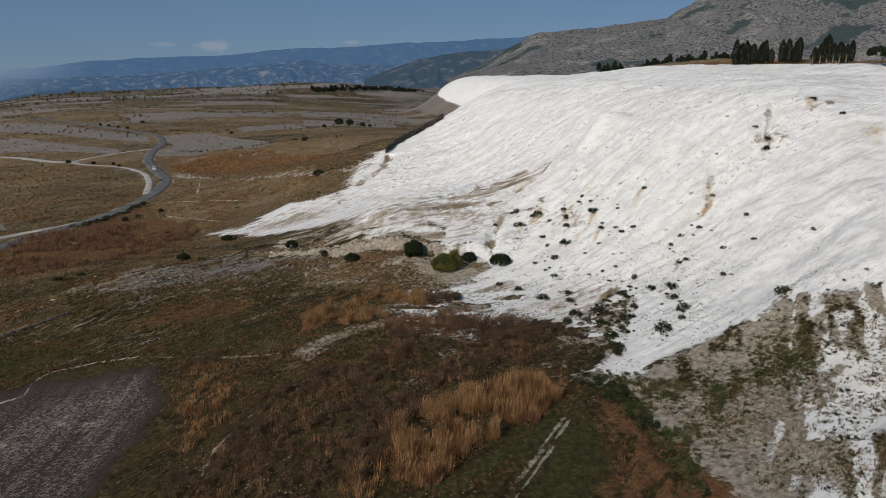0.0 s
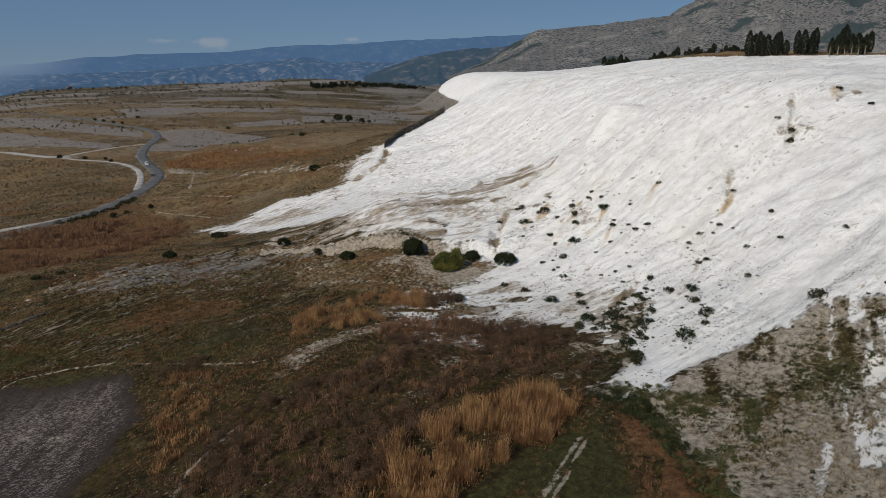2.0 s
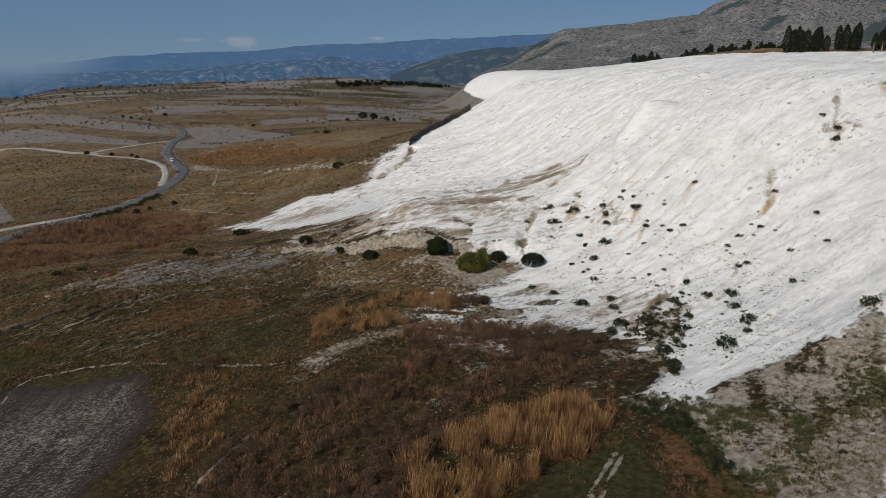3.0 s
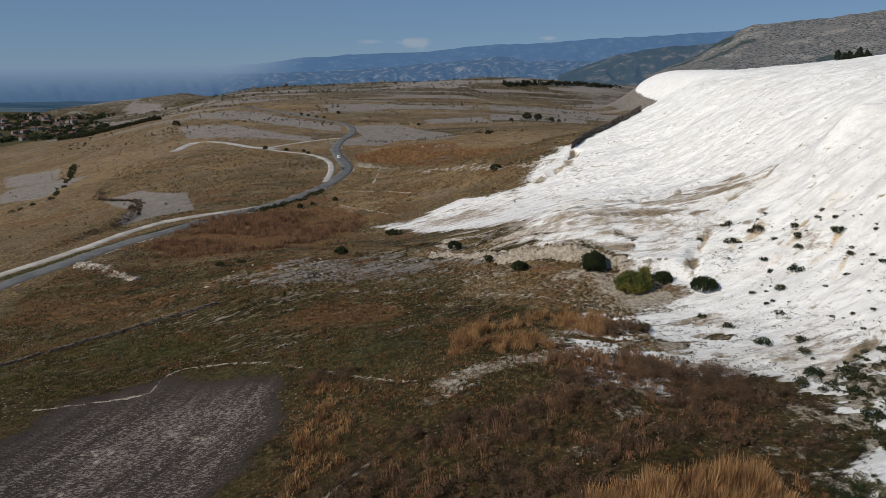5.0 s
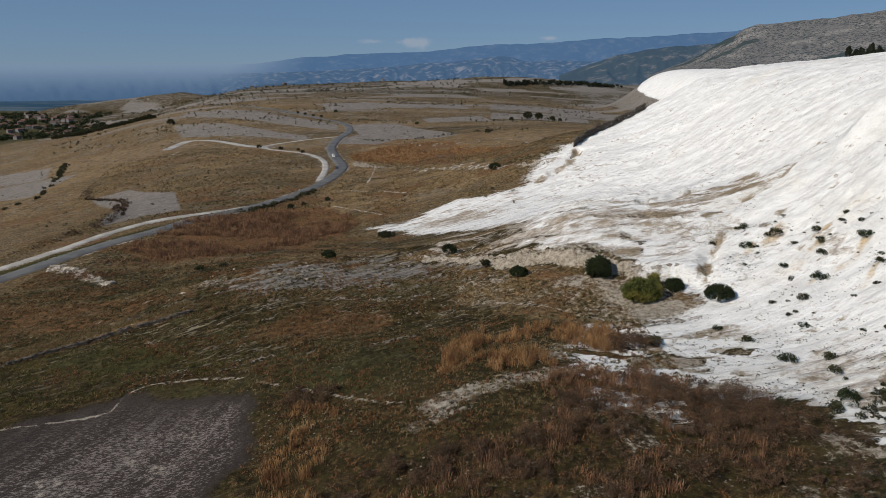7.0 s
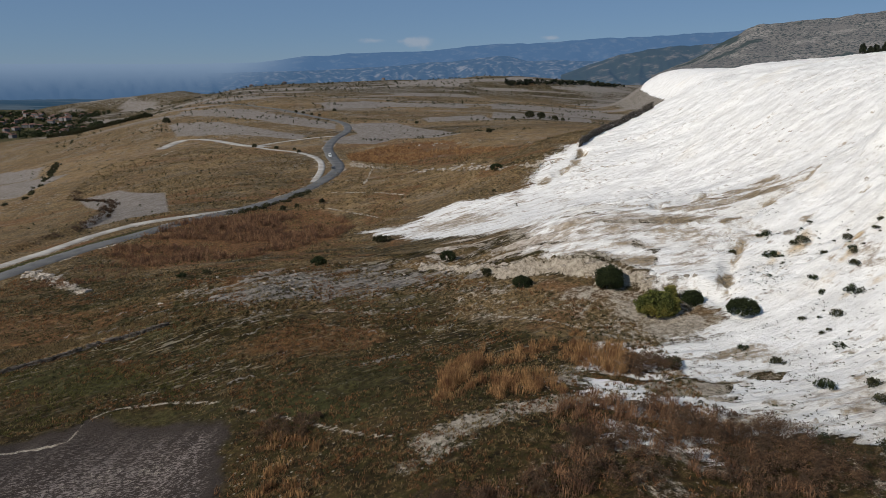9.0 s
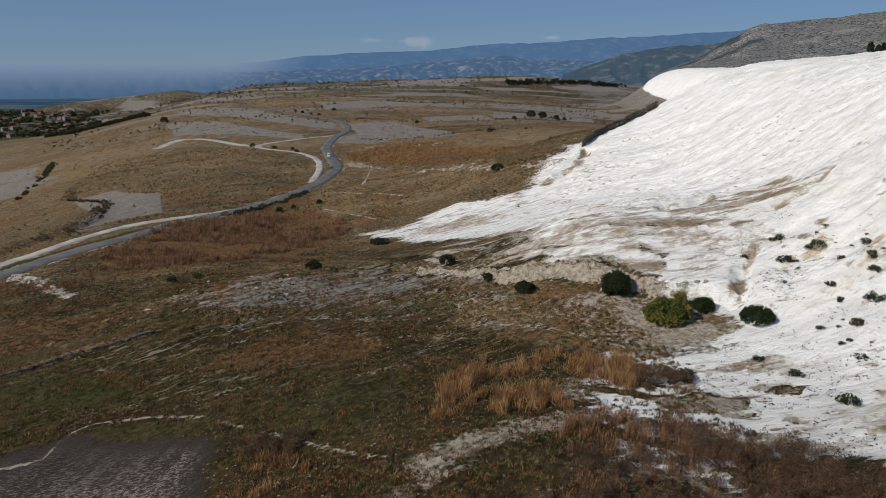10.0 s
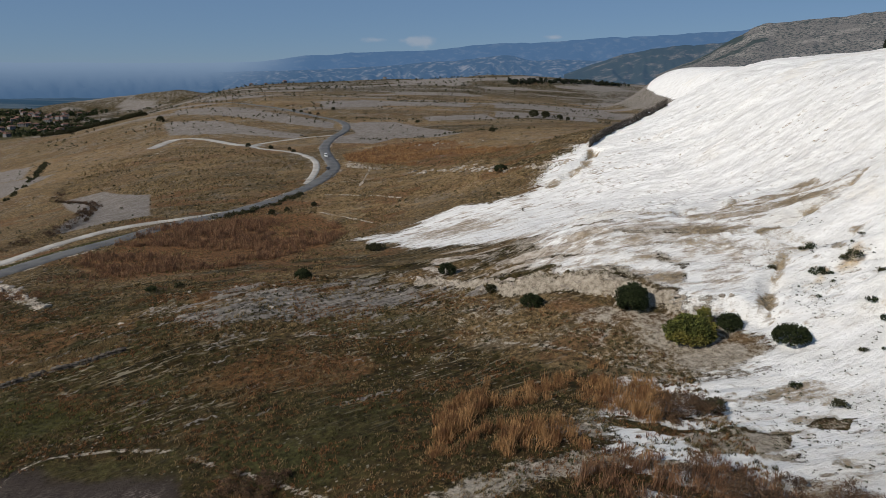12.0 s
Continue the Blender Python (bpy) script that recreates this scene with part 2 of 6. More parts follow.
def level(x, y):
    """The ground, smoothed towards the roads that cross it."""
    h = ground_height(x, y)
    for line, z, half in ROADS:
        xs, ys = [p[0] for p in line], [p[1] for p in line]
        near = (x > min(xs) - 60) & (x < max(xs) + 60) & (y > min(ys) - 60) & (y < max(ys) + 60)
        if not near.any():
            continue
        d, _, way = along(x[near], y[near], line)
        steps = np.cumsum([0] + [math.dist(a, b) for a, b in zip(line, line[1:])])
        z_road = np.interp(way, steps, z)
        w = ramp(-d, -(half + 9 + 0.02 * np.maximum(y[near] - 400, 0)), -(half + 1.2 + 0.012 * np.maximum(y[near] - 400, 0)))
        h[near] = h[near] * (1 - w) + (z_road - 0.12) * w
    return h

# ---- materials ----
class Nodes:
    """A short way to write a node tree."""

    def __init__(self, name, roughness=0.9, metallic=0.0, specular=0.2):
        self.mat = bpy.data.materials.new(name)
        self.mat.use_nodes = True
        self.tree = self.mat.node_tree
        self.bsdf = self.tree.nodes["Principled BSDF"]
        self.bsdf.inputs["Roughness"].default_value = roughness
        self.bsdf.inputs["Metallic"].default_value = metallic
        self.bsdf.inputs["Specular IOR Level"].default_value = specular
        self.where = self.tree.nodes.new("ShaderNodeNewGeometry").outputs["Position"]

    def link(self, value, socket):
        if isinstance(value, bpy.types.NodeSocket):
            self.tree.links.new(value, socket)
        else:
            socket.default_value = (*value, 1) if isinstance(value, tuple) and len(value) == 3 and socket.type == "RGBA" else value

    def noise(self, scale, detail=4, rough=0.55, at=None, stretch=None):
        n = self.tree.nodes.new("ShaderNodeTexNoise")
        n.inputs["Scale"].default_value, n.inputs["Detail"].default_value, n.inputs["Roughness"].default_value = scale, detail, rough
        v = at or self.where
        if stretch:
            m = self.tree.nodes.new("ShaderNodeMapping")
            m.vector_type = "TEXTURE"
            m.inputs["Rotation"].default_value = (0, 0, radians(stretch[1]))
            m.inputs["Scale"].default_value = (stretch[0], 1, 1)
            self.link(v, m.inputs["Vector"])
            v = m.outputs[0]
        self.link(v, n.inputs["Vector"])
        return n.outputs[0]

    def noise_vector(self):
        n = self.tree.nodes.new("ShaderNodeVectorMath")
        n.operation = "ADD"
        n.inputs[1].default_value = (31.7, 12.3, 0)
        self.link(self.where, n.inputs[0])
        return n.outputs[0]

    def cells(self, scale, feature="F1", out="Distance", at=None):
        n = self.tree.nodes.new("ShaderNodeTexVoronoi")
        n.feature = feature
        n.inputs["Scale"].default_value = scale
        self.link(at or self.where, n.inputs["Vector"])
        return n.outputs[out]

    def math(self, op, a, b=0.0, clamp=False):
        n = self.tree.nodes.new("ShaderNodeMath")
        n.operation, n.use_clamp = op, clamp
        self.link(a, n.inputs[0])
        self.link(b, n.inputs[1])
        return n.outputs[0]

    def span(self, v, a, b, lo=0.0, hi=1.0):
        n = self.tree.nodes.new("ShaderNodeMapRange")
        n.interpolation_type = "SMOOTHSTEP"
        for socket, value in zip(n.inputs, (v, a, b, lo, hi)):
            self.link(value, socket)
        return n.outputs[0]

    def mix(self, f, a, b, mode="MIX"):
        n = self.tree.nodes.new("ShaderNodeMix")
        n.data_type, n.blend_type = "RGBA", mode
        self.link(f, n.inputs["Factor"])
        self.link(a, n.inputs["A"])
        self.link(b, n.inputs["B"])
        return n.outputs["Result"]

    def attribute(self, name):
        n = self.tree.nodes.new("ShaderNodeAttribute")
        n.attribute_name = name
        s = self.tree.nodes.new("ShaderNodeSeparateColor")
        self.link(n.outputs["Color"], s.inputs[0])
        return s.outputs[0], s.outputs[1], s.outputs[2], n.outputs["Alpha"]

    def random(self, island=False):
        if island:
            n = self.tree.nodes.new("ShaderNodeNewGeometry")
            return n.outputs["Random Per Island"]
        return self.tree.nodes.new("ShaderNodeObjectInfo").outputs["Random"]

    def bump(self, height, strength=0.5, distance=0.1):
        n = self.tree.nodes.new("ShaderNodeBump")
        n.inputs["Strength"].default_value, n.inputs["Distance"].default_value = strength, distance
        self.link(height, n.inputs["Height"])
        self.link(n.outputs[0], self.bsdf.inputs["Normal"])

    def done(self, colour, glow=None, strength=1.0):
        self.link(colour, self.bsdf.inputs["Base Color"])
        if glow is not None:
            self.link(glow, self.bsdf.inputs["Emission Color"])
            self.bsdf.inputs["Emission Strength"].default_value = strength
        return self.mat


def plain(name, colour, roughness=0.85, spread=0.25, scale=3.0, metallic=0.0, specular=0.2):
    """A surface of one colour with faint blotches and grain."""
    n = Nodes(name, roughness, metallic, specular)
    dark = tuple(c * (1 - spread) for c in colour)
    light = tuple(min(1, c * (1 + spread)) for c in colour)
    both = n.math("ADD", n.math("MULTIPLY", n.noise(scale), 0.6), n.math("MULTIPLY", n.noise(scale * 9), 0.4))
    n.bump(n.noise(scale * 9), 0.25, 0.02)
    return n.done(n.mix(n.span(both, 0.32, 0.68), dark, light))


def ground_material():
    n = Nodes("ground_cover", 0.95, 0, 0.1)
    white, pale, field, green = n.attribute("cover_a")
    rust, rock, tan, grey = n.attribute("cover_b")
    stain, gully, stony, sown = n.attribute("cover_c")
    big, mid, fine, grain = n.noise(0.022, 4), n.noise(0.11, 5, 0.6), n.noise(0.75, 6, 0.7), n.noise(4.5, 4, 0.75)
    tuft = n.span(n.noise(0.5, 6, 0.8), 0.45, 0.58)
    streak = n.noise(0.55, 7, 0.72, stretch=(6.0, 33))
    thread = n.noise(0.28, 6, 0.72, stretch=(9.0, 30))

    def edge(mask, speck, hard=0.12, push=0.5):
        v = n.math("ADD", mask, n.math("MULTIPLY", n.math("SUBTRACT", speck, 0.5), push))
        return n.span(v, 0.5 - hard, 0.5 + hard)

    rough = n.math("ADD", n.math("MULTIPLY", fine, 0.6), n.math("MULTIPLY", grain, 0.4))
    # dry meadow: dark litter, brown stems, low green tufts and bleached streaks
    meadow = n.mix(n.span(mid, 0.38, 0.62), (0.019, 0.0135, 0.006), (0.058, 0.038, 0.016))
    meadow = n.mix(n.math("MULTIPLY", tuft, 0.7), meadow, (0.056, 0.048, 0.014))
    meadow = n.mix(n.span(rough, 0.50, 0.62, 0, 0.85), meadow, (0.165, 0.108, 0.046))
    meadow = n.mix(n.span(rough, 0.46, 0.38, 0, 0.85), meadow, (0.008, 0.006, 0.003))
    meadow = n.mix(n.span(streak, 0.58, 0.68, 0, 0.5), meadow, (0.16, 0.125, 0.078))
    meadow = n.mix(n.span(streak, 0.42, 0.34, 0, 0.6), meadow, (0.012, 0.010, 0.006))
    lamina = n.noise(1.15, 5, 0.65, stretch=(9.0, 30))
    north = n.tree.nodes.new("ShaderNodeSeparateXYZ")
    n.link(n.where, north.inputs[0])
    ridge = n.span(north.outputs[1], 120, 158)
    ledges = n.math("MULTIPLY", n.math("MULTIPLY", n.span(lamina, 0.565, 0.60), n.span(n.noise(0.05, 4, 0.6), 0.40, 0.52)), ridge)
    meadow = n.mix(n.math("MULTIPLY", n.span(lamina, 0.45, 0.40, 0, 0.7), ridge), meadow, (0.012, 0.011, 0.005))
    meadow = n.mix(n.math("MULTIPLY", n.span(lamina, 0.53, 0.58, 0, 0.4), ridge), meadow, (0.115, 0.085, 0.036))
    meadow = n.mix(n.math("MULTIPLY", ledges, 0.8), meadow, (0.27, 0.235, 0.175))
    dry = n.mix(n.span(rough, 0.40, 0.60), (0.100, 0.063, 0.028), (0.320, 0.220, 0.112))
    dry = n.mix(n.span(mid, 0.47, 0.60, 0, 0.75), dry, n.mix(n.span(rough, 0.4, 0.6), (0.075, 0.054, 0.030), (0.185, 0.135, 0.080)))
    dry = n.mix(n.span(big, 0.50, 0.64, 0, 0.45), dry, (0.175, 0.102, 0.052))
    dry = n.mix(n.span(n.noise(0.05, 6, 0.65, stretch=(3.0, 8)), 0.55, 0.66, 0, 0.5), dry, (0.200, 0.165, 0.125))
    dry = n.mix(n.span(thread, 0.59, 0.66, 0, 0.75), dry, (0.36, 0.31, 0.245))
    dry = n.mix(n.span(n.noise(0.18, 6, 0.75), 0.60, 0.68, 0, 0.7), dry, (0.040, 0.032, 0.018))
    meadow = n.mix(edge(tan, rough, 0.3, 0.9), meadow, dry)
    # single tufts, cushions and stones
    spot = n.math("MULTIPLY", n.span(n.cells(0.42), 0.30, 0.20), n.span(mid, 0.46, 0.54))
    meadow = n.mix(n.math("MULTIPLY", spot, 0.8), meadow, (0.020, 0.018, 0.009))
    chip = n.math("MULTIPLY", n.span(n.cells(0.8, at=n.noise_vector()), 0.24, 0.16), n.span(n.noise(0.06, 4), 0.48, 0.58))
    meadow = n.mix(n.math("MULTIPLY", chip, 0.8), meadow, (0.34, 0.30, 0.24))
    meadow = n.mix(edge(green, n.math("ADD", n.math("MULTIPLY", rough, 0.5), n.math("MULTIPLY", mid, 0.5)), 0.3, 1.5), meadow, n.mix(n.span(rough, 0.35, 0.65), (0.017, 0.018, 0.007), (0.092, 0.086, 0.030)))
    meadow = n.mix(edge(rust, n.math("ADD", n.math("MULTIPLY", rough, 0.5), n.math("MULTIPLY", mid, 0.5)), 0.3, 1.5), meadow, n.mix(n.span(rough, 0.35, 0.65), (0.058, 0.030, 0.014), (0.245, 0.125, 0.055)))
    # ploughed and harvested fields
    furrow = n.noise(1.0, 5, 0.75, stretch=(7.0, 62))
    soil = n.mix(n.span(furrow, 0.40, 0.62), (0.150, 0.130, 0.113), (0.285, 0.256, 0.228))
    soil = n.mix(n.span(mid, 0.42, 0.62, 0, 0.35), soil, (0.115, 0.096, 0.080))
    row = n.noise(0.30, 4, 0.6, stretch=(16.0, 73))
    dash = n.math("ADD", n.noise(2.4, 4, 0.75, stretch=(2.4, 12)), n.math("MULTIPLY", n.math("SUBTRACT", row, 0.5), 0.30))
    soil = n.mix(stony, soil, n.mix(n.span(dash, 0.49, 0.62), n.mix(row, (0.034, 0.026, 0.021), (0.070, 0.056, 0.048)), n.mix(sown, (0.058, 0.046, 0.037), (0.27, 0.228, 0.206))))
    ground = n.mix(edge(field, rough, 0.2, 0.7), meadow, soil)
    # bare limestone and pale earth
    stone = n.mix(n.span(n.math("ADD", n.math("MULTIPLY", streak, 0.5), n.math("MULTIPLY", fine, 0.5)), 0.38, 0.62), (0.062, 0.055, 0.048), (0.290, 0.260, 0.228))
    lines = n.math("ADD", n.math("MULTIPLY", streak, 0.8), n.math("MULTIPLY", fine, 0.2))
    ground = n.mix(edge(rock, lines, 0.06, 2.1), ground, stone)
    earth = n.mix(n.span(rough, 0.38, 0.62), (0.185, 0.153, 0.114), (0.50, 0.440, 0.360))
    crumbs = n.math("ADD", n.math("MULTIPLY", rough, 0.6), n.math("MULTIPLY", mid, 0.4))
    ground = n.mix(edge(pale, crumbs, 0.10, 2.2), ground, earth)
    # travertine: chalk white, greyer and browner where no water runs
    flow = n.noise(0.16, 7, 0.68, stretch=(3.6, 14))
    broad = n.noise(0.035, 5, 0.6, stretch=(2.2, 14))
    knobs = n.noise(0.42, 6, 0.72)
    film = n.noise(0.62, 7, 0.7, stretch=(6.0, 15))
    chalk = n.mix(n.span(flow, 0.34, 0.62), (0.66, 0.652, 0.635), (0.80, 0.795, 0.78))
    chalk = n.mix(n.span(broad, 0.56, 0.70, 0, 0.35), chalk, (0.70, 0.635, 0.53))
    wet = n.span(n.noise(0.028, 4, 0.6), 0.46, 0.58)
    chalk = n.mix(n.math("MULTIPLY", n.span(film, 0.55, 0.68), n.math("ADD", 0.16, n.math("MULTIPLY", wet, 0.5))), chalk, (0.42, 0.38, 0.33))
    chalk = n.mix(n.span(film, 0.44, 0.34, 0, 0.8), chalk, (0.82, 0.815, 0.80))
    chalk = n.mix(n.span(knobs, 0.64, 0.72, 0, 0.5), chalk, (0.42, 0.38, 0.33))
    chalk = n.mix(n.span(flow, 0.655, 0.71, 0, 0.7), chalk, (0.33, 0.29, 0.24))
    chalk = n.mix(n.span(flow, 0.31, 0.25, 0, 0.55), chalk, (0.40, 0.35, 0.29))
    crust = n.mix(n.span(knobs, 0.38, 0.62), (0.25, 0.205, 0.16), (0.50, 0.445, 0.385))
    chalk = n.mix(edge(grey, n.math("ADD", n.math("MULTIPLY", flow, 0.45), n.math("MULTIPLY", film, 0.55)), 0.16, 2.6), chalk, crust)
    chalk = n.mix(edge(stain, flow, 0.3, 2.0), chalk, n.mix(n.span(fine, 0.35, 0.65), (0.36, 0.24, 0.12), (0.62, 0.50, 0.33)))
    chalk = n.mix(edge(gully, n.math("ADD", n.math("MULTIPLY", rough, 0.5), n.math("MULTIPLY", flow, 0.5)), 0.2, 2.6), chalk, n.mix(n.span(rough, 0.38, 0.62), (0.095, 0.072, 0.044), (0.34, 0.268, 0.180)))
    seep = n.math("ADD", n.math("MULTIPLY", rough, 0.28), n.math("ADD", n.math("MULTIPLY", flow, 0.36), n.math("MULTIPLY", film, 0.36)))
    snowy = edge(white, seep, 0.06, 2.2)
    ground = n.mix(snowy, ground, chalk)
    soft = n.math("ADD", n.math("MULTIPLY", fine, 0.9), n.math("MULTIPLY", grain, 0.35))
    soft = n.math("ADD", soft, n.math("MULTIPLY", streak, 1.3))
    low = n.math("MULTIPLY", soft, n.math("SUBTRACT", 1.0, n.math("MULTIPLY", snowy, 0.52)))
    n.bump(n.math("ADD", low, n.math("MULTIPLY", n.math("ADD", flow, n.math("MULTIPLY", film, 1.5)), 0.8)), 0.9, 0.9)
    return n.done(ground)


GROUND = ground_material()


def asphalt_material(name, dark, light):
    n = Nodes(name, 0.85, 0, 0.3)
    patch = n.span(n.noise(0.12, 4), 0.4, 0.62)
    col = n.mix(patch, dark, light)
    col = n.mix(n.span(n.noise(3.0, 4), 0.45, 0.8, 0, 0.4), col, tuple(c * 1.5 for c in light))
    n.bump(n.noise(14, 3), 0.3, 0.02)
    return n.done(col)


ASPHALT = asphalt_material("asphalt", (0.078, 0.078, 0.080), (0.115, 0.113, 0.110))
GRAVEL = asphalt_material("gravel", (0.27, 0.252, 0.225), (0.39, 0.365, 0.33))

# ---- the ground: one sheet to the horizon ----
def axis(a, b, step, ends, grow):
    mid = list(np.arange(a, b, step))
    low, high, s = [a], [b], step
    while high[-1] < ends[1]:
        s *= grow
        high.append(high[-1] + s)
    s = step
    while low[-1] > ends[0]:
        s *= grow
        low.append(low[-1] - s)
    return np.array(low[:0:-1] + mid + high)


TRACKS = [smooth(t, 3) for t in (
    [(-104, 117), (-85, 120), (-76, 123), (-75, 131), (-70, 134), (-58, 135), (-46, 132), (-43, 129), (-33, 123)],
    [(-35, 177), (-19, 175), (0, 174), (15, 168), (27, 162), (33, 157), (40, 151)],
    [(14, 12), (24, 23), (30, 29), (36, 35), (45, 45)],
    [(68, 54), (67, 46), (66, 38)],
    [(33, 157), (36, 166), (40, 171)], [(-43, 130), (-36, 125), (-26, 119), (-17, 112), (-9, 107)], [(40, 151), (54, 149), (70, 153), (80, 157)],
    [(-15, 78), (-24, 66), (-26, 56)],
    [(-67, 395), (-47, 383), (-21, 359)], [(-61, 351), (-49, 340), (-29, 318)], [(-49, 476), (-48, 438), (-48, 408)],
    [(-202, 689), (-222, 679), (-250, 658), (-255, 611), (-268, 569)])]
NEAR_FIELD = [(-130, 40), (-104, 95), (-94, 119), (-76, 130), (-43, 124), (-38, 103), (-42, 78), (-56, 40)]
FIELDS = [[(-262, 481), (-234, 487), (-180, 436), (-146, 356), (-163, 347), (-178, 326), (-190, 374)],
          [(-112, 640), (-60, 600), (-40, 640), (-90, 700)],
          [(-118, 812), (-55, 806), (17, 632), (-3, 612), (-78, 652), (-92, 730)], [(-28, 858), (52, 896), (61, 826), (-17, 808)],
          [(60, 860), (190, 880), (205, 960), (70, 960)], [(-420, 560), (-330, 520), (-330, 600), (-430, 640)], [(-160, 960), (40, 1010), (20, 1120), (-190, 1060)],
          [(70, 1010), (260, 1020), (250, 1110), (80, 1120)], [(-502, 745), (-419, 714), (-373, 621), (-445, 655)], [(-379, 1003), (-286, 972), (-125, 808), (-117, 749), (-260, 876), (-359, 948)], [(-347, 875), (-265, 838), (-136, 700), (-140, 668), (-209, 728), (-293, 757)]]
SCARS = [[(-162, 250), (-150, 247), (-132, 235), (-118, 221), (-128, 223), (-148, 238)], [(-8, 104), (6, 112), (20, 118), (24, 112), (10, 104), (-4, 98)], [(12, 126), (28, 133), (33, 129), (20, 121)], [(-10, 98), (8, 104), (5, 98), (-8, 93)],
         [(-76, 515), (-60, 500), (-38, 470), (-30, 460), (-46, 466), (-66, 486)], [(30, 140), (42, 146), (50, 138), (40, 132)], [(40, 118), (52, 122), (54, 108), (44, 108)]]


# ochre runs below springs and shrubs
STAINS = [((92, 189), (82, 184), 1.0), ((98, 180), (88, 172), 1.3), ((103, 166), (95, 160), 1.2), ((111, 159), (102, 153), 1.2), ((126, 149), (113, 143), 1.6), ((90, 177), (83, 172), 1.0), ((108, 147), (101, 143), 1.0),
          ((138, 127), (130, 121), 1.5), ((106, 172), (98, 166), 1.0), ((196, 121), (184, 112), 4.0), ((97, 153), (90, 149), 0.9), ((191, 143), (186, 139), 1.8)]


def covers(x, y, h):
    """What grows or lies at a place: eight weights from 0 to 1."""
    wx = x + 5 * (fbm(x / 9, y / 9, 51, 3) - 0.5)
    wy = y + 5 * (fbm(x / 9, y / 9, 61, 3) - 0.5)
    z = np.zeros(x.shape)
    box_near = (np.abs(x) < 760) & (y > -150) & (y < 1450)
    white, pale, field, green, rust, rock, tan, grey = (z.copy() for _ in range(8))
    b = box_near
    X, Y = wx[b], wy[b]
    d = inside(X, Y, WHITE)
    wide = 11 + 12 * ramp(-X, -85, -30)
    frayed = 0.55 * (fbm((X + 0.25 * Y) / 26, (Y - 0.25 * X) / 3.0, 141, 4) - 0.5) * ramp(-X, -100, -50)
    white[b] = np.clip(0.5 + d / wide, -0.2, 1.15) + frayed + 0.35 * ramp(X, 80, 130)
    # the brown cap over the scarp, and brown streaks above it
    cap = inside(X, Y, [(-10, 214), (12, 200), (44, 184), (58, 178), (60, 192), (74, 206), (48, 222), (22, 236), (0, 246)])
    grey[b] = (np.clip(0.34 + cap / 40, 0, 0.46) * (1 - 0.75 * ramp(X, 12, 40)) + 0.5 * (fbm(X / 22, Y / 5, 14, 3) - 0.5) * (cap > -4)) + 0.12 * ramp(-np.hypot((X - 95) / 34, (Y - 215) / 14), -1, -0.2) + 0.25 * ramp(-np.hypot((X - 8) / 40, (Y - 285) / 22), -1, 0)
    streak = fbm((X - 0.3 * Y) / 24, (Y + 0.3 * X) / 3.4, 143, 4)
    white[b] = white[b] * (1 - ramp(cap, -3, 5)) + ramp(cap, -3, 5) * np.clip(0.30 + 0.42 * ramp(X, 14, 48) + 1.5 * (streak - 0.45), 0.0, 0.95)
    pale[b] = (0.26 + 0.34 * ramp(X, 14, 40)) * ramp(cap, -4, 3)
    grey[b] += 0.22 * ramp(-X, -115, -50) * ramp(Y, 165, 185) + 0.10 * ramp(-X, -120, -80) * (Y < 180) + 0.13
    grey[b] += 0.16 * ramp(-np.hypot((X - 70) / 46, (Y - 195) / 26), -1, 0) + 0.30 * ramp(-np.hypot((X - 80) / 20, (Y - 110) / 30), -1, -0.2) + 0.34 * ramp(-np.hypot((X - 104) / 14, (Y - 164) / 12), -1, 0)
    grey[b] += 0.30 * ramp(-np.hypot((X - 165) / 16, (Y - 133) / 9), -1, 0) + 0.30 * ramp(-np.hypot((X - 136) / 5, (Y - 126) / 9), -1, 0) + 0.2 * ramp(-np.hypot((X - 190) / 10, (Y - 138) / 8), -1, 0)
    far_lobe = inside(x[b], y[b], [(340, 1150), (352, 1255), (430, 1330), (720, 1320), (720, 640), (300, 700), (330, 820), (340, 960), (336, 1060)])
    white[b] = np.maximum(white[b], np.clip(0.5 + far_lobe / 12, 0, 1))
    # the eroded slope beyond the gully
    slope = inside(X, Y, [(64, 54), (90, 60), (117, 63), (140, 54), (190, 20), (190, -80), (60, -80), (60, 20)])
    s = ramp(slope, -5, 0)
    across, down = 0.75 * X - 0.66 * Y, 0.66 * X + 0.75 * Y
    streaky = fbm(across / 2.6, down / 15, 91, 4)
    chalky = ramp(across, 34, 54) * (0.45 + 0.75 * fbm(x[b] / 16, y[b] / 16, 92, 3))
    white[b] = np.maximum(white[b], s * np.clip(chalky * 0.66 + 1.7 * (streaky - 0.46), 0, 0.74) * ramp(across, 34, 44))
    pale[b] = np.maximum(pale[b], s * np.clip(0.56 + 0.9 * (streaky - 0.45) + 0.5 * (fbm(X / 9, Y / 9, 93, 3) - 0.45), 0.2, 0.9))
    scrub = inside(X, Y, [(66, 56), (78, 54), (88, 50), (103, 57), (114, 54), (106, 40), (84, 38), (73, 38), (64, 36)])
    green[b] = s * np.clip(0.30 + scrub / 22, 0, 0.52)
    pale[b] = pale[b] * (1 - 0.22 * s * ramp(scrub, -1, 4))
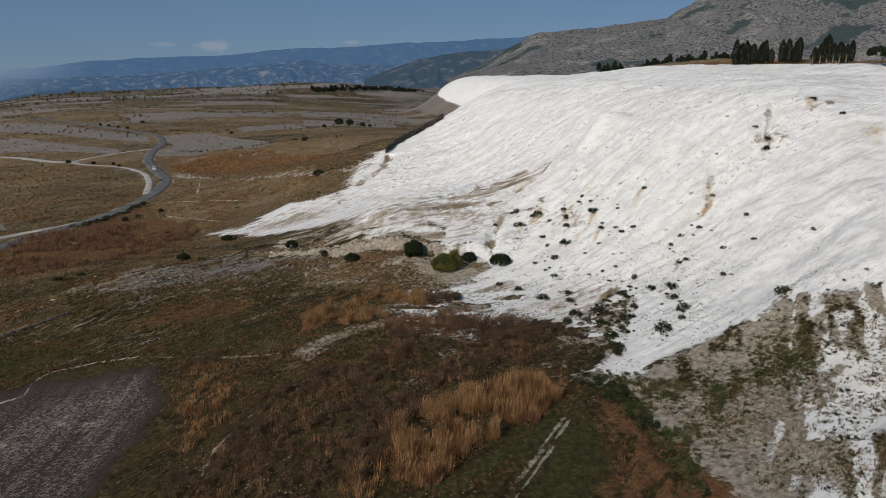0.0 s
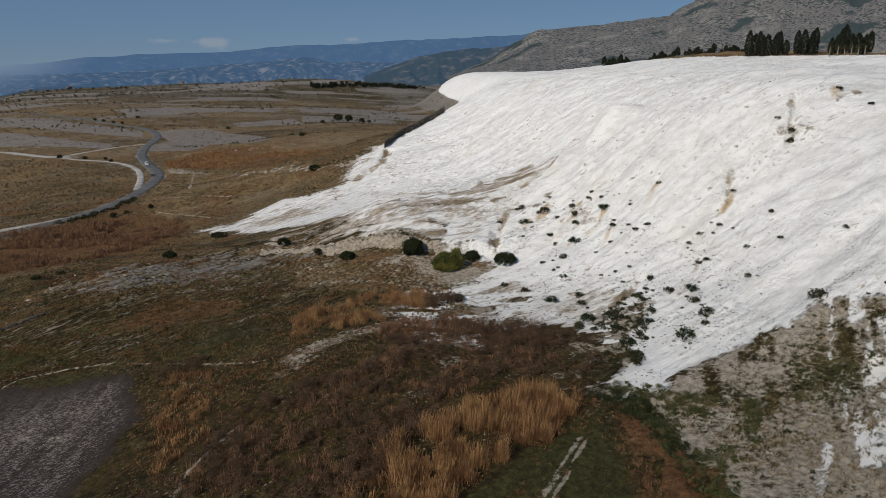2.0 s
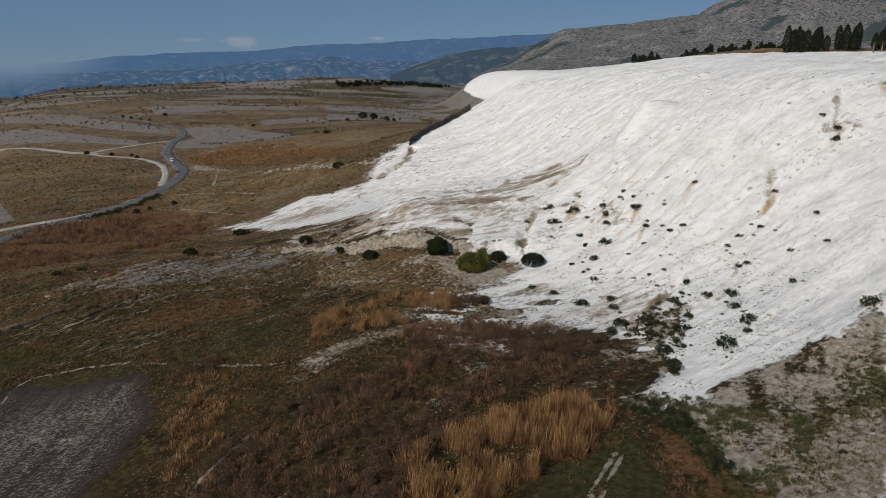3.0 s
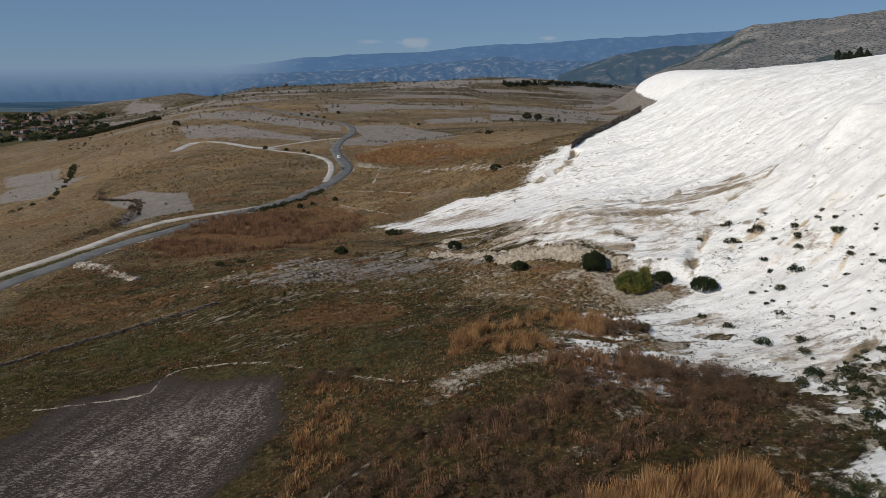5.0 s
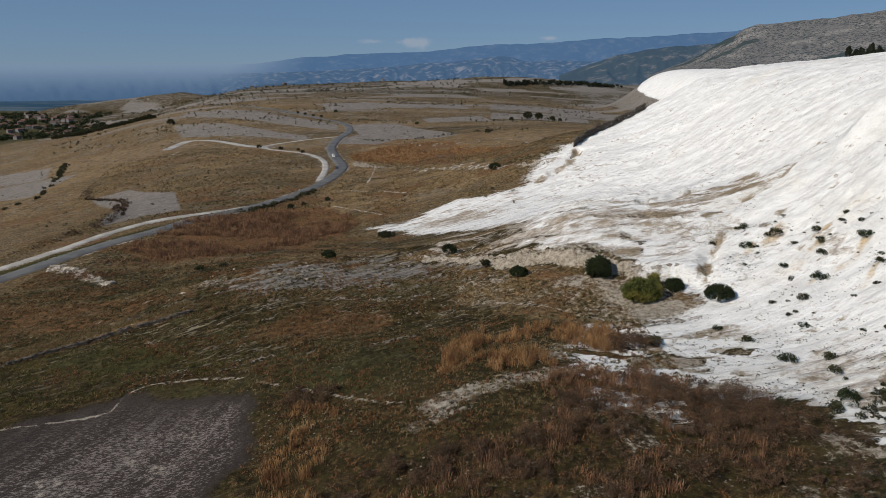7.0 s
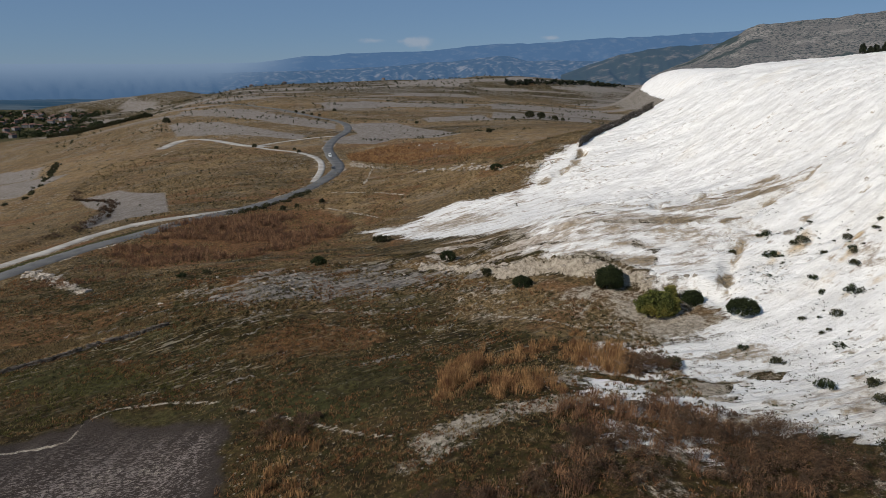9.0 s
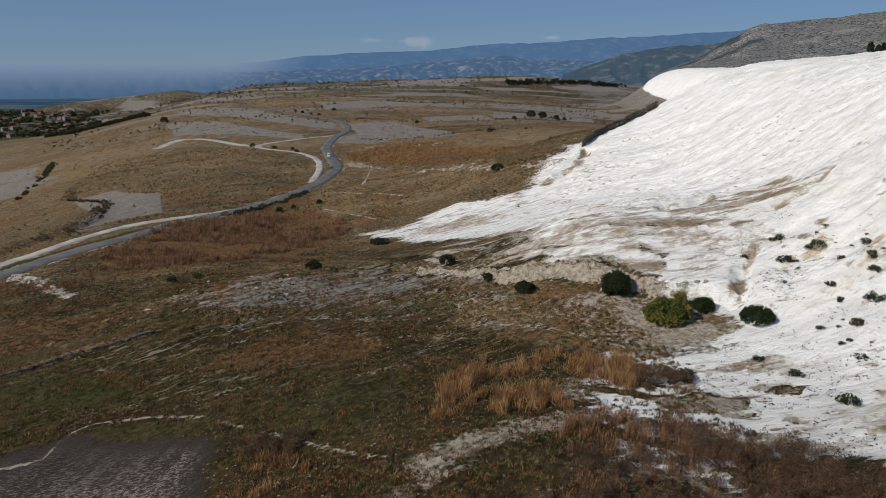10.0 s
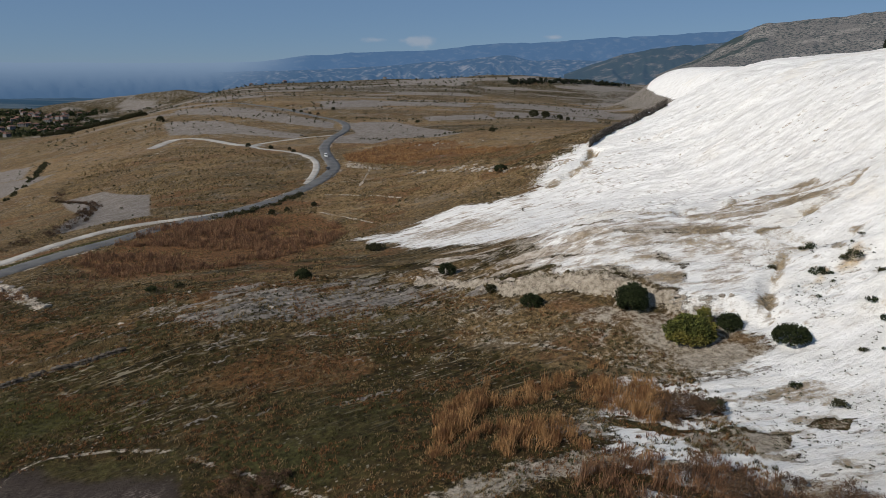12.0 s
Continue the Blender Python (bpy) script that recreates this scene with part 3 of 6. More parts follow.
    for k, t in enumerate(TRACKS):
        dt = along(x[b], y[b], t)[0]
        broken = 0.72 + 0.6 * fbm(x[b] / 3, y[b] / 3, 15, 2) if k == 2 else ramp(fbm(x[b] / 6, y[b] / 6, 15, 2), 0.15, 0.42)
        pale[b] = np.maximum(pale[b], (1.0 if k == 2 else 0.70) * ((0.62 * ramp(-np.abs(dt - 0.75), -0.55, -0.1) + 0.16 * ramp(-dt, -2.4, -0.4)) if k == 2 else ramp(-dt, -0.95 - 0.7 * ramp(y[b], 240, 330), -0.2)) * broken)
    for line, _, half in ROADS:
        dt = along(x[b], y[b], line)[0]
        pale[b] = np.maximum(pale[b], 0.5 * ramp(-dt, -(half + 4), -(half + 0.5)) * ramp(fbm(x[b] / 14, y[b] / 14, 16, 2), 0.3, 0.6))
    for o in SCARS:
        pale[b] = np.maximum(pale[b], np.clip(0.36 + inside(X, Y, o) / 10, 0, 0.66))
    pale[b] = np.maximum(pale[b], 0.62 * np.clip(1 + d / 16, 0, 1) * (d < 4) * ramp(fbm(X / 7, Y / 7, 19, 3), 0.4, 0.62) * ramp(X, -10, 30))
    bare = inside(X, Y, [(14, 100), (16, 126), (34, 152), (50, 150), (62, 104), (44, 88), (22, 94)])
    pale[b] = np.maximum(pale[b], 0.70 * ramp(bare, -4, 6) * ramp(fbm(X / 11, Y / 6, 33, 3), 0.34, 0.56))
    bench = inside(X, Y, [(2, 170), (26, 156), (40, 149), (60, 145), (76, 149), (80, 158), (66, 168), (44, 179), (16, 194), (-4, 206)])
    pale[b] = np.maximum(pale[b], (0.28 + 0.26 * ramp(X, 24, 50)) * ramp(bench, -5, 5) + 0.14 * ramp(bench, -5, 5) * ramp(fbm(X / 14, Y / 6, 35, 3), 0.4, 0.6))
    lo = along(X, Y, SCARP)
    pale[b] = np.maximum(pale[b], 0.7 * ramp(-lo[0], -3, -0.6))
    fd = inside(X, Y, NEAR_FIELD) + 5 * (fbm(X / 6, Y / 6, 181, 3) - 0.5)
    field[b] = np.clip(0.5 + fd / 8, 0, 1)
    pale[b] = np.maximum(pale[b], 0.38 * ramp(fd, 2, 16) * ramp(fbm(X / 24, Y / 24, 27, 3), 0.35, 0.65))
    for o in FIELDS:
        field[b] = np.maximum(field[b], np.clip(0.5 + inside(x[b], y[b], o) / 6, 0, 1))
    # rusty ground under the reeds and beside the dry track
    for o, v in (([(57, 58), (60, 48), (60, 30), (58, 4), (44, -6), (36, 16), (44, 27), (52, 37)], 1.0), ([(-140, 268), (-129, 322), (-102, 354), (-62, 350), (-40, 312), (-50, 283), (-73, 256), (-112, 244)], 0.7),
                 ([(-30, 60), (0, 100), (45, 140), (52, 110), (62, 72), (44, 50), (10, 30), (-20, 30)], 0.15), ([(-120, 200), (-84, 196), (-100, 168), (-150, 180), (-160, 210)], 0.55)):
        rust[b] = np.maximum(rust[b], v * np.clip(0.6 + inside(X, Y, o) / 8, 0, 1))
    rust[b] = np.maximum(rust[b], 0.55 * ramp(fbm(X / 30, Y / 16, 67, 4), 0.52, 0.66) * ramp(Y, 135, 160) * (1 - ramp(Y, 420, 560)))
    rust[b] = rust[b] * (1 - ramp(cap, -8, 0))
    g = inside(X, Y, [(23, 22), (31, 42), (48, 53), (52, 46), (44, 24), (36, 4)])
    green[b] = np.maximum(green[b], 0.36 * np.clip(0.5 + g / 8, 0, 1))
    green[b] = np.maximum(green[b], 0.46 * ramp(fbm(X / 26, Y / 13, 37, 4), 0.47, 0.62) * (1 - ramp(Y, 190, 260)) * ramp(Y, 100, 130) * (X < 45))
    rk = np.hypot((X + 34) / 62, (Y - 203 - 0.12 * X) / 24)
    rock[b] = 0.66 * ramp(-rk, -1.35, 0.0) + 0.25 * ramp(fbm((X + 0.4 * Y) / 22, (Y - 0.3 * X) / 4.5, 71, 3), 0.5, 0.7) * ramp(Y, 130, 160) * (1 - ramp(Y, 260, 330)) * (X < 30)
    # dry grassland on the plain and on the long spur by the road
    plain_far = ramp(y, 215, 300)
    tan = 0.46 * plain_far + 1.0 * (fbm(x / 90, y / 45, 83, 4) - 0.45) * plain_far
    tan = np.clip(tan + 0.30 * ramp(-np.hypot((x + 330) / 130, (y - 620) / 200), -1, -0.3), 0, 0.9)
    tan = np.where(h < -48, 0.05, tan)
    tan = np.maximum(tan, 0.78 * ramp(y, 300, 350) * (1 - ramp(y, 600, 700)) * ramp(x, -110, -60) * (h < 20))
    tan = np.maximum(tan, 0.55 * ramp(y, 60, 170) * ramp(-x, 100, 170))
    tan[b] = np.maximum(tan[b], 0.6 * ramp(bench, -6, 6))
    green[b] = green[b] * (1 - 0.8 * ramp(bench, -6, 6))
    tan[b] = np.maximum(tan[b], 0.50 * np.clip(0.5 + g / 8, 0, 1))
    thicket = inside(X, Y, [(10, 86), (36, 125), (60, 104), (72, 84), (60, 66), (40, 74), (18, 68)])
    pale[b] = np.maximum(pale[b], 0.40 * ramp(thicket, -3, 4) * ramp(-fbm(X / 8, Y / 8, 201, 3), -0.48, -0.38))
    white[b] = np.maximum(white[b], 0.72 * ramp(bare, -2, 8) * ramp(X, 16, 34) * ramp(streak, 0.32, 0.50))
    tan = np.where(h < -48, 0.05, tan)
    green = np.where(h < -48, 0.55, green)
    tan = np.maximum(tan, 0.52 * ramp(y, 150, 190) * ramp(fbm(x / 24, y / 9, 29, 4), 0.42, 0.6) * (h < 20))
    mosaic = fbm(x / 190 + 0.4 * fbm(x / 60, y / 60, 4, 2), y / 52, 97, 2)
    field = np.maximum(field, 0.72 * ramp(mosaic, 0.53, 0.60) * ramp(y, 880, 980) * (1 - ramp(y, 1900, 2300)))
    rust = np.maximum(rust, 0.4 * ramp(mosaic, 0.30, 0.2) * ramp(y, 430, 560))
    rock = np.maximum(rock, 0.34 * ramp(y, 300, 420) * ramp(fbm(x / 60, y / 24, 43, 4), 0.46, 0.64))
    rock = np.maximum(rock, 0.45 * ramp(y, 1000, 1600) * ramp(fbm(x / 160, y / 80, 49, 4), 0.42, 0.6))
    plateau = ramp(h, 82.5, 84) * ramp(x, 250, 270) * (y < 420)
    white = white * (1 - 0.9 * plateau)
    tan = np.maximum(tan, 0.8 * plateau)
    behind = ramp(y, 1280, 1380) * ramp(x, 230, 330)
    tan, rock = tan * (1 - behind), np.maximum(rock, 0.3 * behind + 0.35 * behind * fbm(x / 50, y / 50, 88, 4))
    tan = tan * (1 - 0.6 * ramp(y, 1250, 1600))
    rock = np.maximum(rock, 0.42 * ramp(y, 420, 760) * ramp(fbm(x / 34, y / 13, 147, 4), 0.40, 0.58) * (h < 70))
    s, here = benches(x, y)
    rock = np.maximum(rock, 0.50 * here * ramp(np.abs(s - 0.5), 0.38, 0.48))
    # ochre thinned inside the cracks, so the colour darkens where shade lies
    for line, wd in CRACKS:
        a = (np.abs(x - 50) < 30) & (np.abs(y - 28) < 30)
        rust[a] = rust[a] * (1 - 0.9 * ramp(-along(wx[a], wy[a], line)[0], -1.4 * wd, -0.4 * wd))
    stain, gully = z.copy(), z.copy()
    for (x0, y0), (x1, y1), wide in STAINS:
        near = (np.abs(x - x0) < 30) & (np.abs(y - y0) < 30)
        d, _, way = along(wx[near], wy[near], [(x0, y0), (x1, y1)])
        stain[near] = np.maximum(stain[near], 0.68 * ramp(-d, -wide * 2.0, -wide * 0.2) * (1 - 0.06 * way))
    for line, wide in GULLIES:
        near = (np.abs(x - line[0][0]) < 40) & (np.abs(y - line[0][1]) < 40)
        d = along(wx[near], wy[near], line)[0]
        gully[near] = np.maximum(gully[near], (0.66 if wide > 1 else 0.56) * ramp(-d, -wide * 2.6, -wide * 0.5) * ramp(fbm(x[near] / 4, y[near] / 4, 20, 3), 0.20 if wide > 2 else 0.26, 0.52))
    s, here = runnels(x, y)
    gully = np.maximum(gully, 0.52 * here * ramp(np.abs(s - 0.5), 0.40, 0.49))
    lower = ramp(-np.hypot((x - 66) / 34, (y - 122) / 34), -1, -0.5)
    gully = np.maximum(gully, 0.5 * lower * ramp(fbm((x + 0.4 * y) / 9, (y - 0.3 * x) / 3.2, 63, 3), 0.52, 0.64))
    upper = ramp(-np.hypot((x - 74) / 50, (y - 205) / 34), -1, -0.5)
    gully = np.maximum(gully, 0.46 * upper * ramp(fbm((x - 0.3 * y) / 14, (y + 0.3 * x) / 3.6, 65, 3), 0.52, 0.66))
    gully = np.maximum(gully, 0.42 * ramp(-np.hypot((x - 10) / 46, (y - 285) / 26), -1, -0.3) * ramp(fbm((x - 0.1 * y) / 16, y / 2.6, 69, 3), 0.48, 0.6))
    # grey-brown fold between the two white flows, and the green wedge at its foot
    fold = inside(wx, wy, [(18, 190), (41, 196), (66, 216), (90, 228), (112, 232), (121, 212), (106, 207), (88, 202), (72, 190), (56, 178)])
    bands = fbm((x - 0.2 * y) / 20, (y + 0.2 * x) / 3.2, 171, 4)
    grey = np.maximum(grey, (0.30 + 1.1 * (bands - 0.42)) * ramp(fold, -3, 3))
    gully = np.maximum(gully, 0.55 * ramp(fold, -2, 4) * ramp(bands, 0.50, 0.62))
    wedge = inside(wx, wy, [(57, 66), (58, 74), (61, 93), (75, 96), (89, 102), (100, 104), (85, 88), (70, 75), (61, 67)])
    w = ramp(wedge, -3.5, 5) * ramp(fbm((x - 0.5 * y) / 9, (y + 0.5 * x) / 3.5, 173, 3), 0.36, 0.54)
    white, pale, green, tan = white * (1 - 0.85 * w), np.maximum(pale, 0.50 * w), np.maximum(green, 0.42 * w), np.maximum(tan, 0.5 * w)
    # grass between the two roads, the orange band on the plain, the damp green hollow and the fresh grass beside it
    for o, g_, r_, t_ in (([(-205, 205), (-160, 268), (-130, 323), (-112, 347), (-125, 334), (-150, 296), (-176, 256), (-212, 210)], 0.95, 0, 0.1), ([(-78, 547), (-41, 595), (8, 581), (42, 440), (58, 400), (37, 389), (6, 428), (-34, 482), (-70, 516)], 0, 0.70, 0.7),
                          ([(-130, 150), (-112, 158), (-98, 165), (-75, 176), (-78, 182), (-100, 173), (-130, 160)], 0, 0, 0.95), ([(8, 167), (26, 151), (44, 143), (60, 142), (48, 150), (26, 160)], 0.35, 0, 0.62), ([(-46, 135), (-32, 122), (-18, 115), (-12, 122), (-26, 132)], 0.75, 0, 0), ([(-104, 147), (-102, 157), (-84, 156), (-66, 146), (-80, 140)], 0.62, 0, 0.2), ([(24, 26), (31, 42), (48, 53), (54, 54), (50, 42), (42, 24), (34, 12)], 0.72, 0, 0),
                          ([(12, 30), (30, 43), (49, 52), (56, 57), (52, 51), (32, 39), (14, 26)], 0.9, 0, 0), ([(-5, 262), (0, 240), (20, 214), (34, 203), (20, 204), (-2, 220), (-20, 250)], 0.4, 0.3, 0.3)):
        k = ramp(inside(wx, wy, o), -3, 3) * (0.45 + 0.9 * fbm(x / 26, y / 6, 183, 3) if r_ > 0.5 else 1.0)
        green, rust, tan = np.maximum(green * (1 - 0.6 * k * (r_ > 0)), g_ * k), np.maximum(rust * (1 - 0.8 * k * (g_ > 0.5 or t_ > 0.9)), r_ * k), np.maximum(tan * (1 - 0.8 * k * (g_ > 0.5)), t_ * k)
    for o in ([(39, 121), (48, 127), (59, 126), (56, 121), (42, 118)], [(60, 128), (66, 131), (72, 130), (68, 126)], [(30, 141), (38, 143), (46, 140), (38, 136)]):
        k = ramp(inside(wx, wy, o), -1.2, 1.2)
        white, pale, tan = white * (1 - 0.9 * k), np.maximum(pale, 0.55 * k), np.maximum(tan, 0.5 * k)
    k = ramp(inside(wx, wy, [(296, 1030), (346, 1040), (356, 1255), (300, 1270)]), -8, 8)
    tan, rock, pale = tan * (1 - k), np.maximum(rock, 0.62 * k), np.maximum(pale, 0.42 * k * fbm(x / 12, y / 12, 175, 3))
    low = h < -46
    for a in (rock, field, rust, pale):
        a[low] = a[low] * 0.15
    stony = np.clip(1.6 + inside(wx, wy, NEAR_FIELD) / 6, 0, 1) * (np.abs(x) < 200) * (y < 200)
    return (np.stack([white, pale, field, green], -1), np.stack([rust, rock, tan, grey], -1), np.stack([stain, gully, stony, ramp(inside(wx, wy, NEAR_FIELD), 0.5, 5) * (0.25 + 0.75 * ramp(along(wx, wy, [(-130, 40), (-104, 95), (-94, 119), (-76, 130), (-60, 129)])[0], 6, 22))], -1))


gx = axis(-125, 175, 0.95, (-4700, 4700), 1.026)
gy = axis(0, 400, 0.95, (-700, 4700), 1.026)
GX, GY = np.meshgrid(gx, gy)
GX, GY = GX.ravel(), GY.ravel()
GZ = level(GX, GY)
nx, ny = len(gx), len(gy)
corner = (np.arange(ny - 1)[:, None] * nx + np.arange(nx - 1)).ravel()
ground = new("ground", raw_mesh("ground", np.stack([GX, GY, GZ], -1), np.stack([corner, corner + 1, corner + nx + 1, corner + nx], -1), GROUND, True))
tagged(ground, "brown autumn plain and white travertine slope with streaks of limestone", "ground", kind="structure")
for attr, values in zip(("cover_a", "cover_b", "cover_c"), covers(GX, GY, GZ)):
    layer = ground.data.attributes.new(attr, "FLOAT_COLOR", "POINT")
    layer.data.foreach_set("color", values.astype(np.float32).ravel())


def on_ground(x, y):
    """The height of the ground sheet itself at places."""
    x, y = np.asarray(x, float), np.asarray(y, float)
    i = np.clip(np.searchsorted(gx, x) - 1, 0, nx - 2)
    j = np.clip(np.searchsorted(gy, y) - 1, 0, ny - 2)
    u, v = (x - gx[i]) / (gx[i + 1] - gx[i]), (y - gy[j]) / (gy[j + 1] - gy[j])
    z = GZ.reshape(ny, nx)
    return (z[j, i] * (1 - u) + z[j, i + 1] * u) * (1 - v) + (z[j + 1, i] * (1 - u) + z[j + 1, i + 1] * u) * v


def ground_at(x, y):
    return float(on_ground(x, y))


# ---- roads ----
def road(name, line, half, material, label, lift):
    p = np.array(line)
    t = np.gradient(p, axis=0)
    t /= np.linalg.norm(t, axis=1, keepdims=True)
    side = np.stack([-t[:, 1], t[:, 0]], -1)
    z = road_level(line, 0)
    rows = []
    for off, drop in ((-half - 0.5, -0.7), (-half, 0.0), (-half * 0.4, 0.05), (half * 0.4, 0.05), (half, 0.0), (half + 0.5, -0.7)):
        wob = 0.25 * (fbm(p[:, 0] / 6 + off, p[:, 1] / 6, 3, 2) - 0.5)
        rows.append(np.concatenate([p + side * (off + wob[:, None]), (z + lift + drop)[:, None]], 1))
    v = np.concatenate(rows)
    n = len(p)
    f = [(a * n + k, a * n + k + 1, (a + 1) * n + k + 1, (a + 1) * n + k) for a in range(5) for k in range(n - 1)]
    ob = new(name, raw_mesh(name, v, np.array(f)[:, ::-1], material, True))
    return tagged(ob, label, "road", kind="structure")


road("road", ROAD, 4.1, ASPHALT, "grey two-lane asphalt road winding over the dry plain", 0.10)
road("gravel_road", OLD_ROAD, 2.4, GRAVEL, "pale old concrete road beside the asphalt road", 0.06)
road("gravel_road", SIDE_ROAD, 2.2, GRAVEL, "pale dirt road looping off the asphalt road", 0.07)
road("gravel_road", TURNOUT, 4.5, GRAVEL, "wide pale gravel turnout on the spur", 0.06)

# ---- mountains ----
def mountain_material(name, low, high, haze, amount, shrubs=0.0, scale=1.0):
    n = Nodes(name, 1.0, 0, 0.0)
    a = n.noise(0.006 * scale, 8, 0.7)
    col = n.mix(n.span(a, 0.50, 0.64), low, high)
    if shrubs:
        dots = n.span(n.noise(0.060 * scale, 3, 0.6), 0.52, 0.57)
        specks = n.span(n.cells(0.075 * scale), 0.36, 0.27)
        patch = n.span(n.noise(0.0050 * scale, 6, 0.65), 0.34, 0.50)
        both = n.math("MAXIMUM", n.math("MULTIPLY", dots, patch), n.math("MULTIPLY", specks, 0.8))
        col = n.mix(n.math("MULTIPLY", both, shrubs), col, (0.024, 0.029, 0.018))
        east = n.tree.nodes.new("ShaderNodeSeparateXYZ")
        n.link(n.where, east.inputs[0])
        lean = n.math("ADD", n.noise(0.0026 * scale, 6, 0.6, at=n.noise_vector()), n.span(east.outputs[0], 1350, 1900, 0, 0.06))
        woods = n.math("MULTIPLY", n.span(lean, 0.59, 0.63), shrubs)
        col = n.mix(woods, col, (0.026, 0.034, 0.022))
    # haze is painted as emission, thickening to the left and paling with height
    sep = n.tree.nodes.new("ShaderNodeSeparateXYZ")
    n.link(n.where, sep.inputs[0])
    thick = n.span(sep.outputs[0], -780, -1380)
    haze_glow = n.mix(n.span(sep.outputs[2], -70, 110), (0.062, 0.125, 0.230), (0.200, 0.285, 0.410))
    return n.done(n.mix(thick, col, (0.012, 0.015, 0.018)), n.mix(thick, tuple(c * amount for c in haze), haze_glow))


def mountain(name, ridge, far, deep, foot, material, label, rough=0.12, seed=1, fold=1.0):
    """A range whose crest passes the given bearings (degrees right of ahead) and heights at a distance."""
    b = np.array(ridge, float)
    az = np.radians(np.linspace(b[0, 0], b[-1, 0], 260))
    s = np.linspace(0, 1.35, 56)
    AZ, S = np.meshgrid(az, s)
    crest = np.interp(np.degrees(AZ), b[:, 0], b[:, 1])
    R = far - deep + deep * S
    x, y = R * np.sin(AZ), R * np.cos(AZ)
    rise = np.where(S < 1, np.clip(S, 0, 1) ** 1.15, 1 - 1.2 * (S - 1))
    spur = 1 - np.abs(2 * fbm(np.degrees(AZ) / 2.2 * fold + 0.6 * S, S * 1.6, seed, 4) - 1)
    top = crest * (1 + 0.06 * (fbm(np.degrees(AZ) * 1.3, S * 0, seed + 9, 4) - 0.5)) - foot
    z = foot + top * np.clip(rise + rough * 3.0 * (spur - 0.72) * np.sin(np.pi * np.clip(S, 0, 1)) , 0, 1.02)
    n, m = len(az), len(s)
    c = (np.arange(m - 1)[:, None] * n + np.arange(n - 1)).ravel()
    ob = new(name, raw_mesh(name, np.stack([x.ravel(), y.ravel(), z.ravel()], -1), np.stack([c, c + 1, c + n + 1, c + n], -1), material, True))
    return tagged(ob, label, "mountain", kind="structure")


# blue haze that every range gives off as emission, most on the farthest
HAZE_GLOW = (0.090, 0.19, 0.36)
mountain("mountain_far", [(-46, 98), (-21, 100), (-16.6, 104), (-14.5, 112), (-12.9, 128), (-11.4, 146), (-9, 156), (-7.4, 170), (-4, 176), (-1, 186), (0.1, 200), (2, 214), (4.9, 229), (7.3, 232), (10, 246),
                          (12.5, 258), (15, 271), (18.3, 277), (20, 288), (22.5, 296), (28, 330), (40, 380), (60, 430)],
         4680, 800, -60, mountain_material("far_range", (0.014, 0.018, 0.024), (0.042, 0.043, 0.042), HAZE_GLOW, 0.74, 0, 2.5), "mountain range on the horizon with painted blue haze", 0.09, 3, 1.6)
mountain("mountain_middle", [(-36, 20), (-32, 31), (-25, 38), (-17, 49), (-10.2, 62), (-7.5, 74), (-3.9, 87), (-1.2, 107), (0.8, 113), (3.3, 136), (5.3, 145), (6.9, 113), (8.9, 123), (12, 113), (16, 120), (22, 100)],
         4150, 700, -72, mountain_material("middle_range", (0.014, 0.017, 0.017), (0.125, 0.112, 0.094), HAZE_GLOW, 0.58, 0, 3.6), "hills with pale cliffs, blue-grey from their painted haze", 0.14, 5, 3.0)
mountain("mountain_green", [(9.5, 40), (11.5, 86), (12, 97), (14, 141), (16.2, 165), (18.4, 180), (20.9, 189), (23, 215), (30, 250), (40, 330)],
         3700, 600, -10, mountain_material("green_range", (0.024, 0.029, 0.022), (0.115, 0.098, 0.075), HAZE_GLOW, 0.30, 0.8, 2.0), "dark green scrub-covered mountain flank", 0.08, 8, 1.6)
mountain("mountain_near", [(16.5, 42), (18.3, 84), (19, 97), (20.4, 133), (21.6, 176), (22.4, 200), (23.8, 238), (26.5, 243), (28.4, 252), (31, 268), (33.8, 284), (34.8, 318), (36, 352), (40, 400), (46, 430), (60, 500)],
         3000, 900, 40, mountain_material("near_range", (0.140, 0.124, 0.106), (0.220, 0.198, 0.170), HAZE_GLOW, 0.13, 0.9, 1.5), "grey-brown mountain dotted with dark scrub", 0.040, 12, 0.8)


# the lowland far beyond the spur, its haze painted into colour and emission
def lowland():
    n = Nodes("lowland_haze_glow", 1.0, 0, 0)
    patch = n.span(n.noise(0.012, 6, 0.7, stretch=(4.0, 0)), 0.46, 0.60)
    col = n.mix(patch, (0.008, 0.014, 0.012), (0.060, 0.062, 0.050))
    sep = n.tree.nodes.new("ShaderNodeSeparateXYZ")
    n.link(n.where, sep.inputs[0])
    # ground tone fades and the blue glow grows with distance, as haze would
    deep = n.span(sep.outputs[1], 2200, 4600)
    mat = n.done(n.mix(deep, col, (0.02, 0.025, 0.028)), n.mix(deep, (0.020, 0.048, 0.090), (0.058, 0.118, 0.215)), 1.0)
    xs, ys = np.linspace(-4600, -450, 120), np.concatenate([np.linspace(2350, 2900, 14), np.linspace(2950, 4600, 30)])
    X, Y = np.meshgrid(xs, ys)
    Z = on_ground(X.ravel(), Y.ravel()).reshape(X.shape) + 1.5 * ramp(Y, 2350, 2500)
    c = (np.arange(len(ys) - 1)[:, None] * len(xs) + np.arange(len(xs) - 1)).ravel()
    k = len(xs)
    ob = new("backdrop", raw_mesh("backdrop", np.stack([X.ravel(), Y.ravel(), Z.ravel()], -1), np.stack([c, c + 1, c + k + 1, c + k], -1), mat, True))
    tagged(ob, "lowland in the distance with painted blue haze", "backdrop", kind="structure")


lowland()


